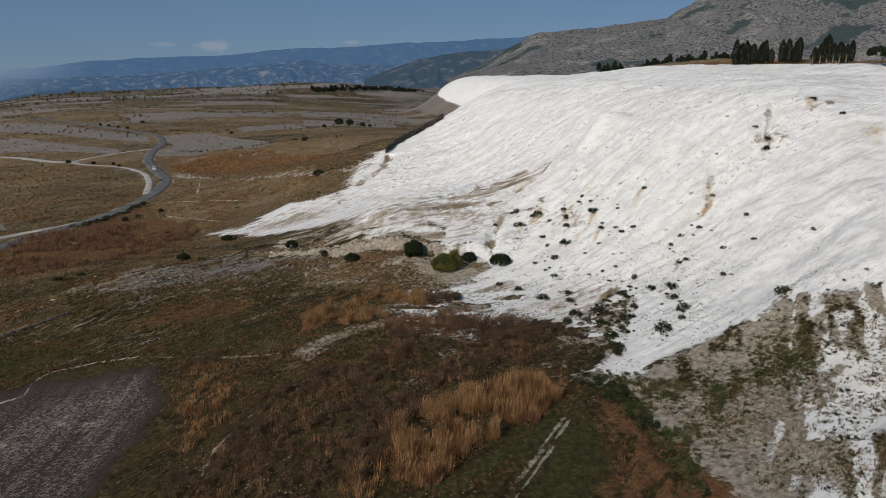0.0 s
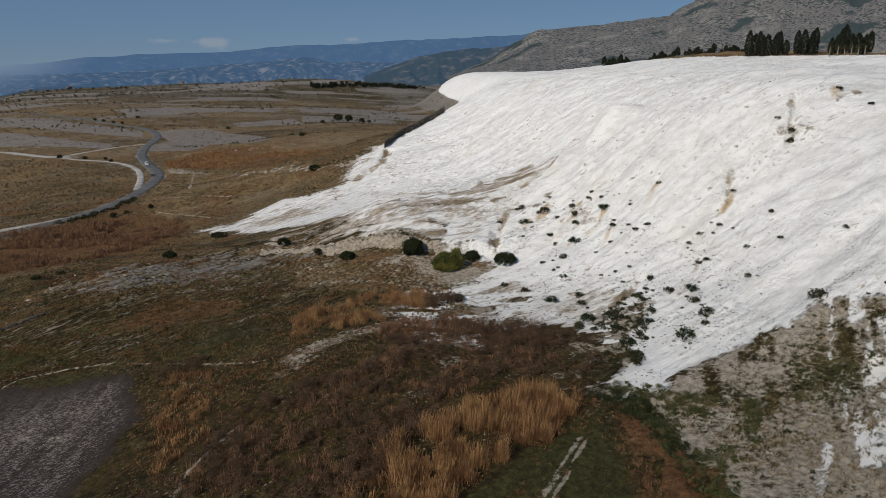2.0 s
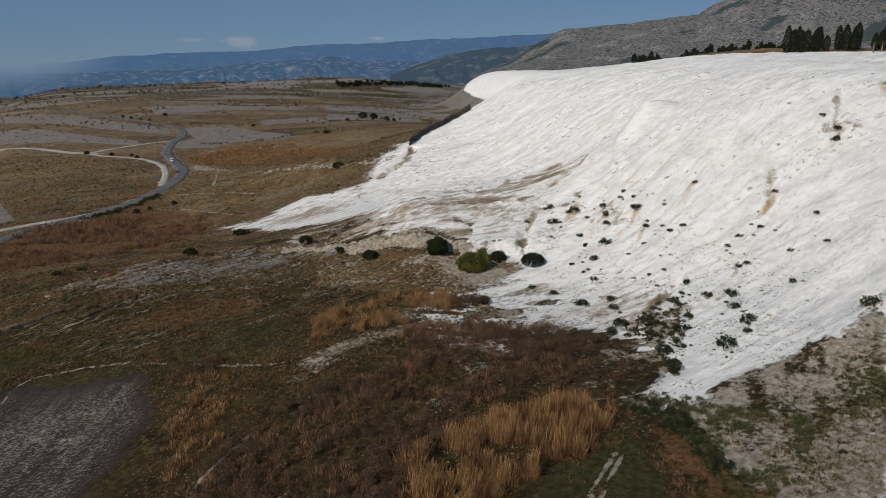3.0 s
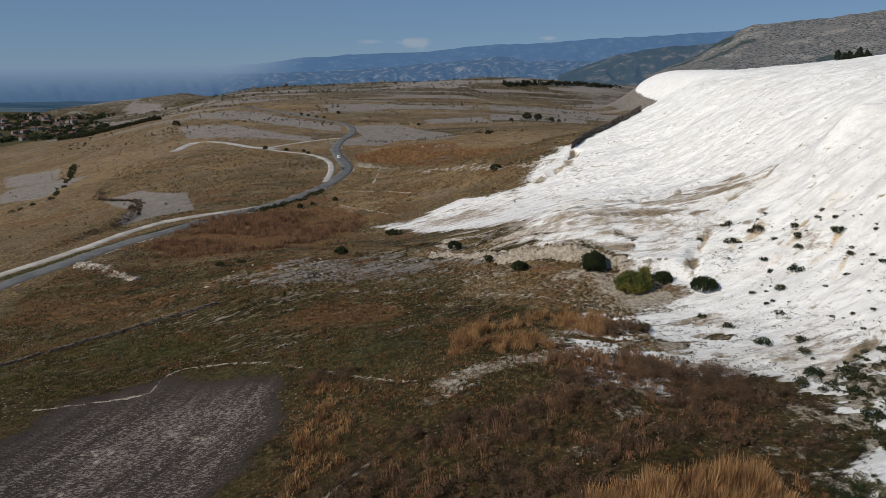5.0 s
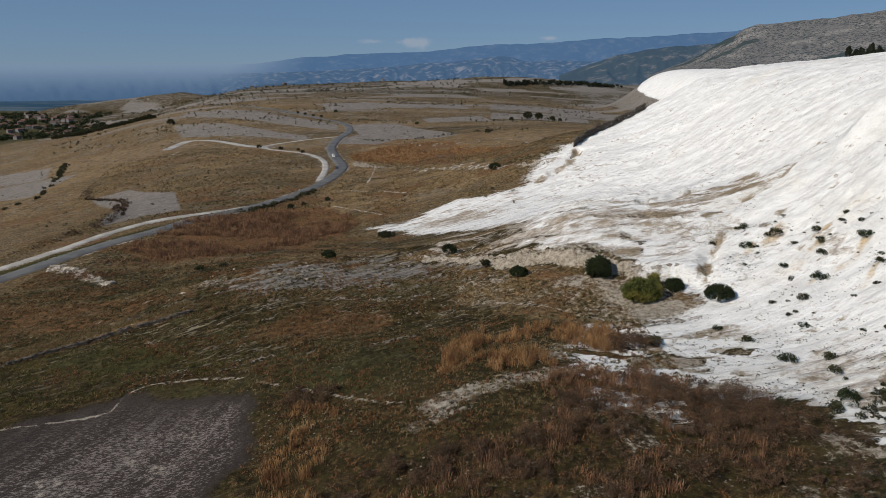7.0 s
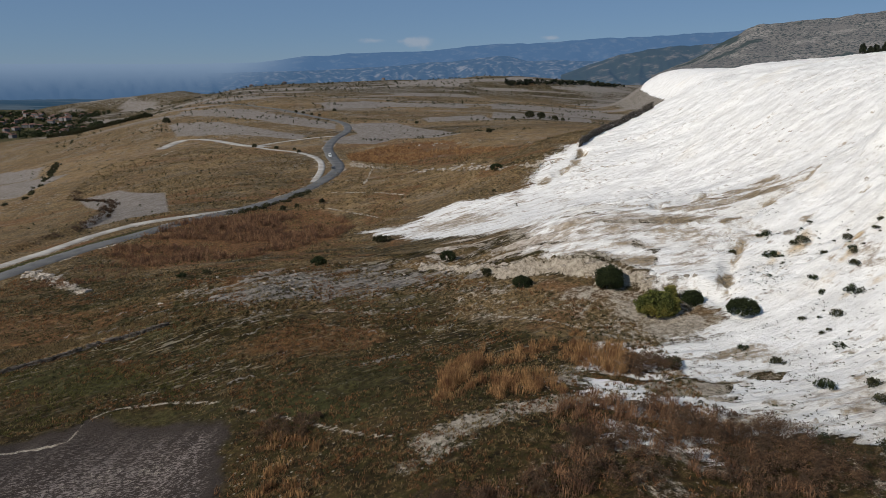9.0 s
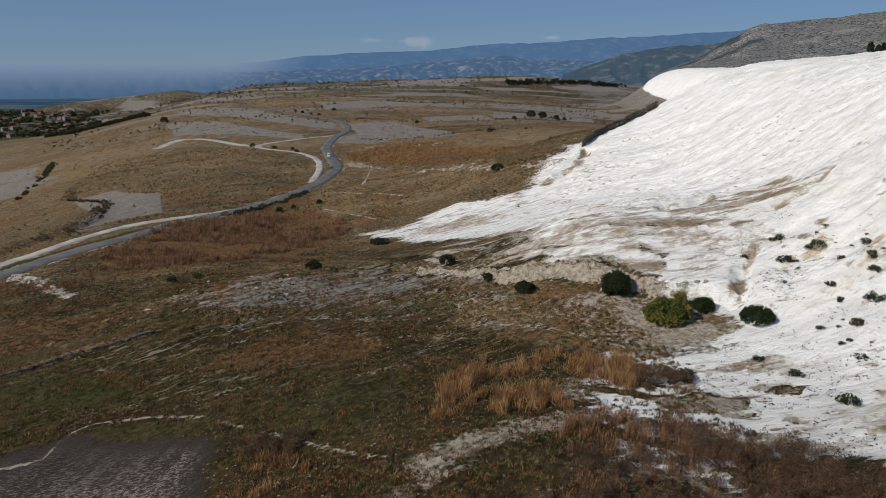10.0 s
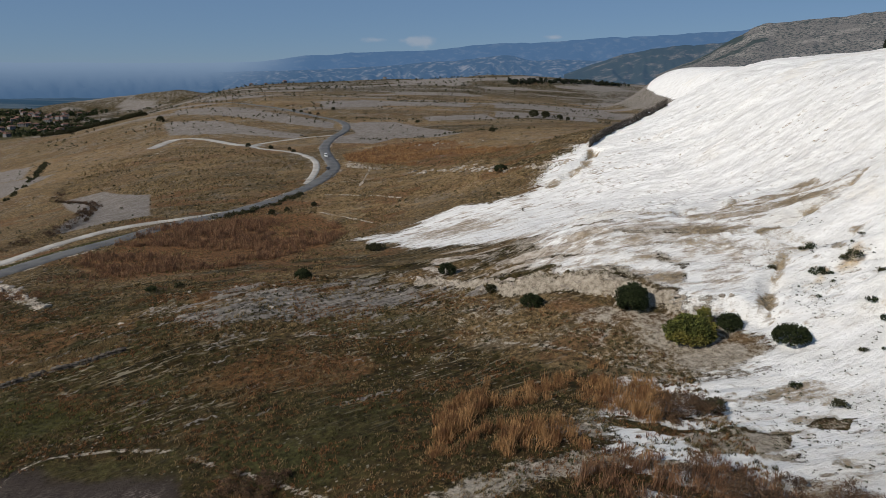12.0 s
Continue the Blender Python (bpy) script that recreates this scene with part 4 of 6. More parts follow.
# a faint bank of cloud over the far range
def cloud():
    n = Nodes("cloud_vapour", 1.0, 0, 0)
    shape = n.noise(0.0085, 8, 0.60, stretch=(1.6, 0))
    tree, out = n.tree, n.tree.nodes["Material Output"]
    spot = tree.nodes.new("ShaderNodeTexCoord")
    away = tree.nodes.new("ShaderNodeVectorMath")
    away.operation = "LENGTH"
    n.link(spot.outputs["Object"], away.inputs[0])
    body = n.math("SUBTRACT", shape, n.math("MULTIPLY", away.outputs["Value"], 0.42))
    clear = tree.nodes.new("ShaderNodeBsdfTransparent")
    glow = tree.nodes.new("ShaderNodeEmission")
    glow.inputs["Color"].default_value = (0.50, 0.56, 0.66, 1)
    glow.inputs["Strength"].default_value = 0.75
    both = tree.nodes.new("ShaderNodeMixShader")
    n.link(n.span(body, 0.20, 0.50, 0, 0.60), both.inputs[0])
    n.link(clear.outputs[0], both.inputs[1])
    n.link(glow.outputs[0], both.inputs[2])
    n.link(both.outputs[0], out.inputs["Surface"])
    for bearing_deg, high, wide, tall in ((-2.2, 246, 210, 62), (-5.6, 250, 190, 34), (8.6, 268, 120, 24)):
        a = radians(bearing_deg)
        v = [(-1, 0, -1), (1, 0, -1), (1, 0, 1), (-1, 0, 1)]
        ob = new("backdrop", raw_mesh("backdrop", v, [(0, 1, 2, 3)], n.mat))
        ob.matrix_world = pose(4750 * math.sin(a), 4750 * math.cos(a), high, 0, 0, -bearing_deg) @ Matrix.Diagonal((wide, 1, tall, 1))
        tagged(ob, "faint pale cloud low over the far mountains", "cloud", kind="structure")


cloud()

# ---- plants ----
def leaf_material(name, dark, light, warm=None, through_light=0.4):
    n = Nodes(name, 0.75, 0, 0.25)
    r = n.random(True)
    col = n.mix(n.span(r, 0.1, 0.9), dark, light)
    if warm:
        col = n.mix(n.span(n.noise(0.28, 3), 0.46, 0.62), col, warm)
    thin = n.tree.nodes.new("ShaderNodeBsdfTranslucent")
    both = n.tree.nodes.new("ShaderNodeMixShader")
    both.inputs[0].default_value = through_light
    n.link(col, thin.inputs["Color"])
    n.link(n.bsdf.outputs[0], both.inputs[1])
    n.link(thin.outputs[0], both.inputs[2])
    n.link(both.outputs[0], n.tree.nodes["Material Output"].inputs["Surface"])
    return n.done(col)


LEAF = leaf_material("leaf_dark_green", (0.012, 0.018, 0.007), (0.045, 0.058, 0.020))
LEAF_FIG = leaf_material("leaf_fig_green", (0.035, 0.044, 0.012), (0.15, 0.165, 0.040), (0.20, 0.18, 0.045))
LEAF_SCRUB = leaf_material("leaf_scrub", (0.022, 0.024, 0.012), (0.075, 0.072, 0.032))
NEEDLE = leaf_material("needle", (0.006, 0.009, 0.005), (0.022, 0.028, 0.013), through_light=0.15)
REED_GOLD = leaf_material("reed_gold", (0.190, 0.104, 0.046), (0.44, 0.262, 0.118), (0.17, 0.086, 0.040), 0.25)
REED_RUST = leaf_material("reed_rust", (0.145, 0.080, 0.046), (0.32, 0.185, 0.102), (0.11, 0.060, 0.037), 0.25)
TWIG = leaf_material("twig", (0.042, 0.026, 0.015), (0.150, 0.088, 0.048), (0.056, 0.036, 0.022), 0.08)
LEAF_WEED = leaf_material("leaf_weed", (0.035, 0.042, 0.014), (0.13, 0.135, 0.050), (0.15, 0.13, 0.06))
GRASS = leaf_material("grass", (0.070, 0.054, 0.025), (0.315, 0.225, 0.110))
BARK = plain("bark", (0.10, 0.075, 0.055), 0.95, 0.4, 4)


def leaves(points, size, rng, flat=0.0, slim=0.6):
    """Small leaf blades of random turn at points: corners and quads."""
    n = len(points)
    a = rng.normal(size=(n, 3))
    a[:, 2] *= 1 - flat
    a /= np.linalg.norm(a, axis=1, keepdims=True)
    b = np.cross(a, rng.normal(size=(n, 3)))
    b /= np.linalg.norm(b, axis=1, keepdims=True)
    s = size * rng.uniform(0.6, 1.4, (n, 1))
    a, b = a * s, b * s * slim
    v = np.stack([points - a, points + b * 0.9, points + a, points - b], 1).reshape(-1, 3)
    return v, np.arange(4 * n).reshape(-1, 4)


def crown_points(rng, clumps, per, rx, ry, rz, z0, puff):
    """Points of a leafy crown: uneven clumps on and in an ellipsoid standing on z0."""
    d = rng.normal(size=(clumps, 3))
    d /= np.linalg.norm(d, axis=1, keepdims=True)
    d[:, 2] = np.where(d[:, 2] < -0.55, -d[:, 2], d[:, 2])
    c = d * rng.uniform(0.55, 1.0, (clumps, 1)) ** 0.5 * (rx, ry, rz) + (0, 0, z0 + rz * 0.9)
    r = puff * rng.uniform(0.6, 1.3, (clumps, 1, 1))
    o = rng.normal(size=(clumps, per, 3))
    o /= np.linalg.norm(o, axis=2, keepdims=True)
    p = c[:, None] + o * r * rng.uniform(0.6, 1.05, (clumps, per, 1))
    p = p.reshape(-1, 3)
    p[:, 2] = np.maximum(p[:, 2], 0.05)
    return p


def trunk_mesh(h, r, limbs, rng):
    bm = bmesh.new()
    tube(bm, (0, 0, -0.3), (0.05 * h, 0, h * 0.55), r, r * 0.6)
    for k in range(limbs):
        a = 2 * math.pi * k / limbs + rng.uniform(-0.4, 0.4)
        z = h * rng.uniform(0.3, 0.5)
        tube(bm, (0.04 * h, 0, z), (math.cos(a) * h * 0.33, math.sin(a) * h * 0.33, z + h * 0.35), r * 0.45, r * 0.12, 5)
    return bm


def tree(name, m, label, category, rx, ry, rz, material, seed, clumps=60, per=60, size=0.17, group="", stem=0.5):
    rng = np.random.default_rng(seed)
    ob = empty(name, m, label, category, group)
    part("trunk", trunk_mesh(stem + rz, 0.09 * rz + 0.05, 5, rng), BARK, ob)
    crown = new("crown", raw_mesh("crown", *leaves(crown_points(rng, int(clumps * 1.5), per, rx, ry, rz, stem, min(rx, rz) * 0.36), size, rng), material))
    crown.parent = ob
    return ob


def at_ground(x, y, sink=0.1, turn=0.0):
    return pose(x, y, ground_at(x, y) - sink, 0, 0, turn)


tree("oak_tree", at_ground(45, 176.5), "dense round dark green evergreen tree below the scarp", "tree", 3.2, 3.2, 3.0, LEAF, 1, 110, 70, 0.22, stem=0.0)
tree("olive_bush", at_ground(22.5, 184), "low dark green bush on the bare bench", "bush", 2.7, 2.2, 1.6, LEAF, 2, 60, 50, 0.18, stem=0.1)
tree("olive_bush", at_ground(1.5, 211), "low dark green bush at the foot of the scarp", "bush", 2.5, 2.0, 1.5, LEAF, 3, 50, 50, 0.18, stem=0.1)
tree("fig_tree", at_ground(53.5, 161), "broad fig tree with yellowing green leaves", "tree", 5.0, 4.0, 2.9, LEAF_FIG, 4, 170, 60, 0.24, stem=-0.2)
tree("fig_shoot", at_ground(58.5, 167), "slim green bush behind the fig tree", "bush", 1.6, 1.5, 2.1, LEAF_FIG, 5, 36, 40, 0.18, stem=0.4)
tree("oak_bush", at_ground(64, 166), "rounded dark green bush at the white slope", "bush", 2.4, 2.3, 2.0, LEAF, 6, 70, 55, 0.2, stem=-0.2)
tree("spreading_bush", at_ground(72.5, 156), "wide dark green bush spreading over white ground", "bush", 3.8, 2.8, 1.9, LEAF, 7, 90, 45, 0.19, stem=0.1)
tree("olive_bush", at_ground(-41.5, 219), "small dark green bush among grey rocks", "bush", 2.3, 2.0, 1.5, LEAF, 8, 45, 50, 0.18, stem=0.1)
tree("scrub_bush", at_ground(13, 196), "small olive-green bush under the scarp", "bush", 1.3, 1.2, 1.2, LEAF_SCRUB, 9, 28, 40, 0.15, stem=0.1)
tree("scrub_bush", at_ground(-25, 273), "flat dark bush in dry grass", "bush", 4.2, 2.0, 1.3, LEAF_SCRUB, 10, 50, 45, 0.2, stem=0.1)
tree("scrub_bush", at_ground(28, 356), "green bush on the ruined ledge", "bush", 3.2, 2.4, 1.7, LEAF, 11, 45, 45, 0.22, stem=0.1)

# smaller bushes of the white slope: x, y, radius
SLOPE_BUSHES = [
    (88, 177, 1.3), (95, 179, 1.0), (111, 159, 1.6), (101, 161, 1.1), (97, 153, 1.5), (90, 147, 1.2), (103, 166, 0.9), (108, 147, 1.0), (126, 149, 0.8), (137, 125, 0.8),
    (127, 117, 0.8), (137, 108, 0.8), (143, 87, 0.7), (90, 189, 0.7), (74, 121, 1.5), (82, 119, 1.2), (101, 112, 1.0), (100, 101, 1.2), (104, 97, 1.4), (100, 90, 1.2),
    (97, 81, 1.5), (94, 77, 0.9), (94, 106, 0.9), (115, 106, 0.8), (124, 101, 0.7), (116, 90, 0.8), (87, 75, 1.8), (72, 72, 1.7)]
LOWER_BUSHES = [
    (75, 80, 1.4), (81, 98, 1.7), (75, 100, 1.6), (70, 96, 1.3), (62, 99, 1.0), (114, 65, 1.6), (193, 131, 0.8), (164, 133, 1.1), (161, 130, 1.2), (164, 140, 0.8), (191, 143, 1.0),
    (81, 185, 0.9), (92, 189, 1.1), (97, 179, 1.5), (92, 162, 1.0), (71, 134, 1.1), (67, 142, 0.9), (105, 172, 1.1), (113, 165, 0.8), (99, 171, 0.9), (85, 136, 0.9), (79, 112, 1.1), (86, 88, 1.0),
    (90, 94, 1.1), (78, 90, 1.2), (-82, 226, 1.2), (-90, 225, 1.4), (49, 134, 1.8)]
scrub_kinds = []
for k in range(4):
    rng = np.random.default_rng(40 + k)
    ob = new("shrub", raw_mesh("shrub", *leaves(crown_points(rng, 16, 26, 1.0, 0.85, 0.42, 0.0, 0.42), 0.13, rng), LEAF_SCRUB if k % 2 else LEAF))
    tagged(ob, "small wind-pressed green shrub on white travertine", "shrub", "shrubs on the white slope")
    scrub_kinds.append(ob)
for k, (x, y, r) in enumerate(SLOPE_BUSHES + LOWER_BUSHES):
    r *= 1.2
    m = at_ground(x, y, 0.05, 37 * k) @ Matrix.Scale(r, 4)
    if k < 4:
        scrub_kinds[k].matrix_world = m
    else:
        ob = copy_thing(scrub_kinds[k % 4], at_ground(x, y, 0.05, 37 * k))
        ob.scale = (r, r, r)


# many more low shrubs dotted over the foot of the white slope
rng = np.random.default_rng(45)
FOOT_SLOPE = [(72, 70), (116, 68), (136, 100), (128, 140), (112, 176), (96, 190), (80, 178), (84, 140), (72, 118), (76, 96)]
spots = rng.uniform((60, 60), (140, 190), (420, 2))
spots = spots[(inside(spots[:, 0], spots[:, 1], FOOT_SLOPE) > 0) & (fbm(spots[:, 0] / 12, spots[:, 1] / 8, 46, 2) > 0.46)][:90]
for k, (x, y) in enumerate(spots):
    r = 0.35 + 0.75 * rng.uniform() ** 2
    ob = copy_thing(scrub_kinds[k % 4], at_ground(x, y, 0.05, 53 * k))
    ob.scale = (r, r, r * rng.uniform(0.7, 1.1))


def scatter(outline, count, rng, keep=None):
    """Random places inside an outline."""
    o = np.array(outline, float)
    p = rng.uniform(o.min(0), o.max(0), (count * 6, 2))
    p = p[inside(p[:, 0], p[:, 1], outline) > 0]
    if keep is not None:
        p = p[keep(p[:, 0], p[:, 1])]
    return p[:count]


def blades(bases, height, width, lean, rng, plume=True, splay=None):
    """Standing stems with a feathered top: corners and triangles. splay: how far each leans out of its clump."""
    n = len(bases)
    a = rng.uniform(0, 2 * math.pi, n)
    side = np.stack([np.cos(a), np.sin(a), 0 * a], -1)
    h = height[:, None]
    tilt = rng.normal(size=(n, 2)) * lean
    tilt[:, 0] += 0.35 * lean
    if splay is not None:
        tilt = tilt + splay
    bend = np.concatenate([tilt * h, h], 1)
    w = width * rng.uniform(0.7, 1.3, (n, 1))
    low, mid, top = bases, bases + bend * (0.6, 0.6, 0.62), bases + bend * (1.25, 1.25, 1.0)
    if plume:
        v = np.stack([low - side * w * 0.4, low + side * w * 0.4, mid + side * w, mid - side * w, top], 1)
        f = np.array([(0, 1, 2), (0, 2, 3), (3, 2, 4)])
    else:
        v = np.stack([low - side * w, low + side * w, top], 1)
        f = np.array([(0, 1, 2)])
    k = v.shape[1]
    return v.reshape(-1, 3), (np.arange(n)[:, None, None] * k + f).reshape(-1, 3)


def stuff(name, pieces, material, label, category):
    v, f, n = [], [], 0
    for a, b in pieces:
        v.append(a)
        f.append(b + n)
        n += len(a)
    ob = new(name, raw_mesh(name, np.concatenate(v), np.concatenate(f), material))
    return tagged(ob, label, category, kind="stuff")


def reed_bed(outline, clumps, per, tall, width, material, label, seed, rows=None):
    rng = np.random.default_rng(seed)
    keep = (lambda x, y: fbm(x / rows[0], y / rows[1], seed, 3) > rows[2]) if rows else None
    p = scatter(outline, clumps, rng, keep)
    z = on_ground(p[:, 0], p[:, 1])
    size = rng.uniform(0.35, 1.15, len(p)) * (0.45 + 1.1 * fbm(p[:, 0] / 7, p[:, 1] / 7, seed + 3, 2))
    b = np.repeat(np.column_stack([p, z]), per, 0)
    off = rng.normal(size=(len(b), 2)) * np.repeat(rng.uniform(0.3, 0.75, len(p)), per)[:, None]
    b[:, :2] += off
    b[:, 2] = on_ground(b[:, 0], b[:, 1]) - 0.05
    h = tall * np.repeat(size, per) * rng.uniform(0.35, 1.15, len(b)) * np.exp(-0.35 * (off ** 2).sum(1))
    return stuff("reed_bed", [blades(b, h, width, 0.10, rng, splay=0.22 * off)], material, label, "reeds")


GOLDEN = [(9, 52), (19, 58), (34, 63), (56, 66), (48, 52), (33, 42), (21, 35), (11, 31), (7, 36), (10, 44)]
reed_bed(GOLDEN, 620, 74, 3.9, 0.034, REED_GOLD, "dense bed of tall golden dry reeds", 101, (5, 5, 0.48))
reed_bed([(-2, 118), (0, 136), (9, 148), (19, 145), (35, 156), (40, 148), (44, 132), (34, 122), (19, 115), (9, 117)], 330, 60, 3.2, 0.034, REED_GOLD, "tall tawny reeds in loose clumps", 102, (6, 6, 0.50))
reed_bed([(-4, 33), (0, 38), (6, 46), (9, 44), (2, 31)], 16, 74, 3.2, 0.034, REED_GOLD, "lone clumps of golden reeds among dark shrubs", 110)
reed_bed([(15, 103), (26, 118), (42, 122), (48, 114), (52, 104), (40, 96), (24, 98)], 110, 50, 2.4, 0.034, REED_RUST, "rusty dry reeds between pale scars", 103, (6, 6, 0.52))
reed_bed([(-35, 118), (-23, 111), (-16, 86), (-20, 66), (-30, 62), (-34, 90)], 100, 50, 2.6, 0.034, REED_GOLD, "scattered yellow grass clumps beside the field", 104, (6, 6, 0.5))
reed_bed([(-34, 66), (-12, 86), (10, 88), (36, 118), (52, 100), (59, 81), (38, 72), (18, 66), (4, 44), (-10, 30), (-30, 40)], 420, 44, 2.0, 0.034, REED_RUST, "rust-brown reeds mixed with bare shrubs", 105, (8, 8, 0.48))
reed_bed([(-140, 268), (-129, 322), (-104, 348), (-64, 348), (-40, 312), (-50, 286), (-73, 260), (-112, 250)], 2000, 20, 3.1, 0.06, REED_RUST, "reddish reed belt beside the road", 106, (22, 7, 0.47))
reed_bed([(-78, 547), (-41, 595), (8, 581), (50, 470), (30, 432), (-34, 478), (-70, 516)], 2300, 10, 2.3, 0.10, REED_GOLD, "band of yellow reeds on the plain", 107, (40, 10, 0.5))
reed_bed([(-150, 232), (-128, 228), (-96, 262), (-110, 270), (-140, 256)], 260, 16, 1.6, 0.07, REED_RUST, "dark rusty reeds in the hollow by the road", 109, (14, 6, 0.45))
reed_bed([(44, 26), (56, 54), (60, 40), (56, 10), (44, 8)], 260, 16, 0.6, 0.05, REED_RUST, "low orange-brown dry weeds", 108, (5, 5, 0.4))


def shrub_stuff(outline, count, tall, label, seed, material=TWIG, rows=None, twigs=230, thick=0.04, reach=0.34):
    rng = np.random.default_rng(seed)
    keep = (lambda x, y: fbm(x / rows[0], y / rows[1], seed, 3) > rows[2]) if rows else None
    p = scatter(outline, count, rng, keep)
    z = on_ground(p[:, 0], p[:, 1])
    r = rng.uniform(0.4, 1.35, len(p)) * tall
    d = rng.normal(size=(len(p), twigs, 3))
    d[..., 2] = np.abs(d[..., 2])
    d /= np.linalg.norm(d, axis=2, keepdims=True)
    out = rng.uniform(0.05, 1.0, (len(p), twigs, 1)) ** 0.4
    lump = 0.75 + 0.5 * rng.uniform(size=(len(p), 1, 1))
    base = np.column_stack([p, z])[:, None] + d * out * r[:, None, None] * (1, 1, 0.85) * lump
    way = 0.6 * d + rng.normal(size=d.shape) * 0.55 + (0, 0, 0.35)
    tip = base + way * reach * rng.uniform(0.6, 1.4, (len(p), twigs, 1))
    base, tip = base.reshape(-1, 3), tip.reshape(-1, 3)
    side = np.cross(tip - base, rng.normal(size=base.shape))
    side *= thick / np.linalg.norm(side, axis=1, keepdims=True)
    v = np.stack([base - side, base + side, tip + side * 0.7, tip - side * 0.7], 1).reshape(-1, 3)
    return stuff("thicket", [(v, np.arange(len(v)).reshape(-1, 4))], material, label, "shrubs")


def mound_stuff(outline, count, tall, label, seed, material=TWIG, rows=None, lobes=10, per=44, leaf=0.14, slim=0.36):
    """Rounded leafless shrubs, each a dome of several puffs of fine twigs."""
    rng = np.random.default_rng(seed)
    keep = (lambda x, y: fbm(x / rows[0], y / rows[1], seed, 3) > rows[2]) if rows else None
    p = scatter(outline, count, rng, keep)
    z = on_ground(p[:, 0], p[:, 1])
    pieces = []
    for (x, y), h in zip(p, z):
        r = tall * rng.uniform(0.4, 1.25)
        q = crown_points(rng, lobes, per, r * rng.uniform(0.8, 1.3), r * rng.uniform(0.8, 1.2), r * 0.72, 0.0, r * 0.46)
        pieces.append(leaves(q + (x, y, h - 0.1), leaf, rng, 0, slim))
    return stuff("thicket", pieces, material, label, "shrubs")


MAROON = [(-34, 58), (-22, 74), (-12, 86), (10, 86), (36, 117), (52, 106), (64, 98), (70, 82), (60, 68), (40, 74), (24, 69), (10, 56), (0, 44), (-8, 34), (-30, 44)]
mound_stuff(MAROON, 270, 1.75, "bare maroon-brown shrubs in a tangled thicket", 201, rows=(9, 9, 0.46))
mound_stuff(MAROON, 520, 0.75, "low bare brown shrubs between the thicket", 212, rows=(6, 6, 0.42), lobes=5, per=24, leaf=0.13)
mound_stuff([(32, 96), (44, 112), (56, 106), (62, 92), (48, 84)], 70, 2.1, "dark purple-brown bare shrubs in a close stand", 215, rows=(9, 9, 0.42))
mound_stuff([(-2, 40), (6, 56), (16, 66), (26, 72), (22, 62), (10, 46), (2, 34)], 60, 1.7, "dark leafless shrubs along a ditch", 202)
mound_stuff([(35, 132), (43, 138), (51, 136), (48, 129), (40, 128)], 26, 1.7, "dark reddish shrubs at the edge of the white ground", 203)
mound_stuff([(60, 63), (65, 62), (70, 54), (81, 43), (71, 30), (63, 28), (53, 10), (51, 12), (56, 30), (58, 46)], 300, 0.85, "green bushes filling the gully", 204, LEAF_WEED, rows=(7, 7, 0.40), lobes=7, per=24, leaf=0.11, slim=0.6)
mound_stuff([(55, 60), (60, 62), (63, 50), (61, 38), (57, 22), (54, 10), (52, 12), (56, 30), (58, 46)], 110, 1.1, "dark green bushes along the gully bed", 213, LEAF, lobes=7, per=24, leaf=0.11, slim=0.6)
mound_stuff([(86, 40), (99, 56), (112, 56), (113, 46), (93, 33)], 260, 0.55, "olive-green scrub on the eroded slope", 206, LEAF_WEED, rows=(7, 7, 0.42), lobes=5, per=18, leaf=0.10, slim=0.6)
shrub_stuff([(64, 36), (84, 60), (120, 62), (150, 56), (130, 10), (90, -10), (66, 0)], 170, 0.4, "small dark cushions on bare earth", 214, LEAF_SCRUB, rows=(7, 7, 0.44), twigs=50, thick=0.06, reach=0.22)
mound_stuff([(57, 68), (58, 96), (75, 99), (89, 104), (100, 106), (84, 86), (68, 70), (61, 65)], 130, 0.75, "grey-green low scrub between two white flows", 216, LEAF_SCRUB, rows=(6, 6, 0.40), lobes=6, per=20, leaf=0.10, slim=0.6)
shrub_stuff([(60, 70), (74, 96), (86, 112), (96, 104), (84, 84), (72, 68)], 40, 0.8, "dark low scrub on the lowest white slope", 207, LEAF_SCRUB, rows=(6, 6, 0.48), twigs=160, thick=0.06, reach=0.26)
mound_stuff([(-36, 116), (-33, 123), (-24, 120), (-26, 113)], 20, 1.3, "dark thorn shrubs at the end of the track", 208)


def tufts(outline, count, tall, per, width, material, label, seed, rows=None):
    rng = np.random.default_rng(seed)
    keep = (lambda x, y: fbm(x / rows[0], y / rows[1], seed, 3) > rows[2]) if rows else None
    p = scatter(outline, count, rng, keep)
    p = p[inside(p[:, 0], p[:, 1], FIELDS[0]) < 0]
    b = np.repeat(np.column_stack([p, on_ground(p[:, 0], p[:, 1]) - 0.03]), per, 0)
    b[:, :2] += rng.normal(size=(len(b), 2)) * 0.22
    h = tall * rng.uniform(0.4, 1.2, len(b)) * np.repeat(rng.uniform(0.5, 1.3, len(p)), per)
    return stuff("grass_tufts", [blades(b, h, width, 0.35, rng, False)], material, label, "grass")


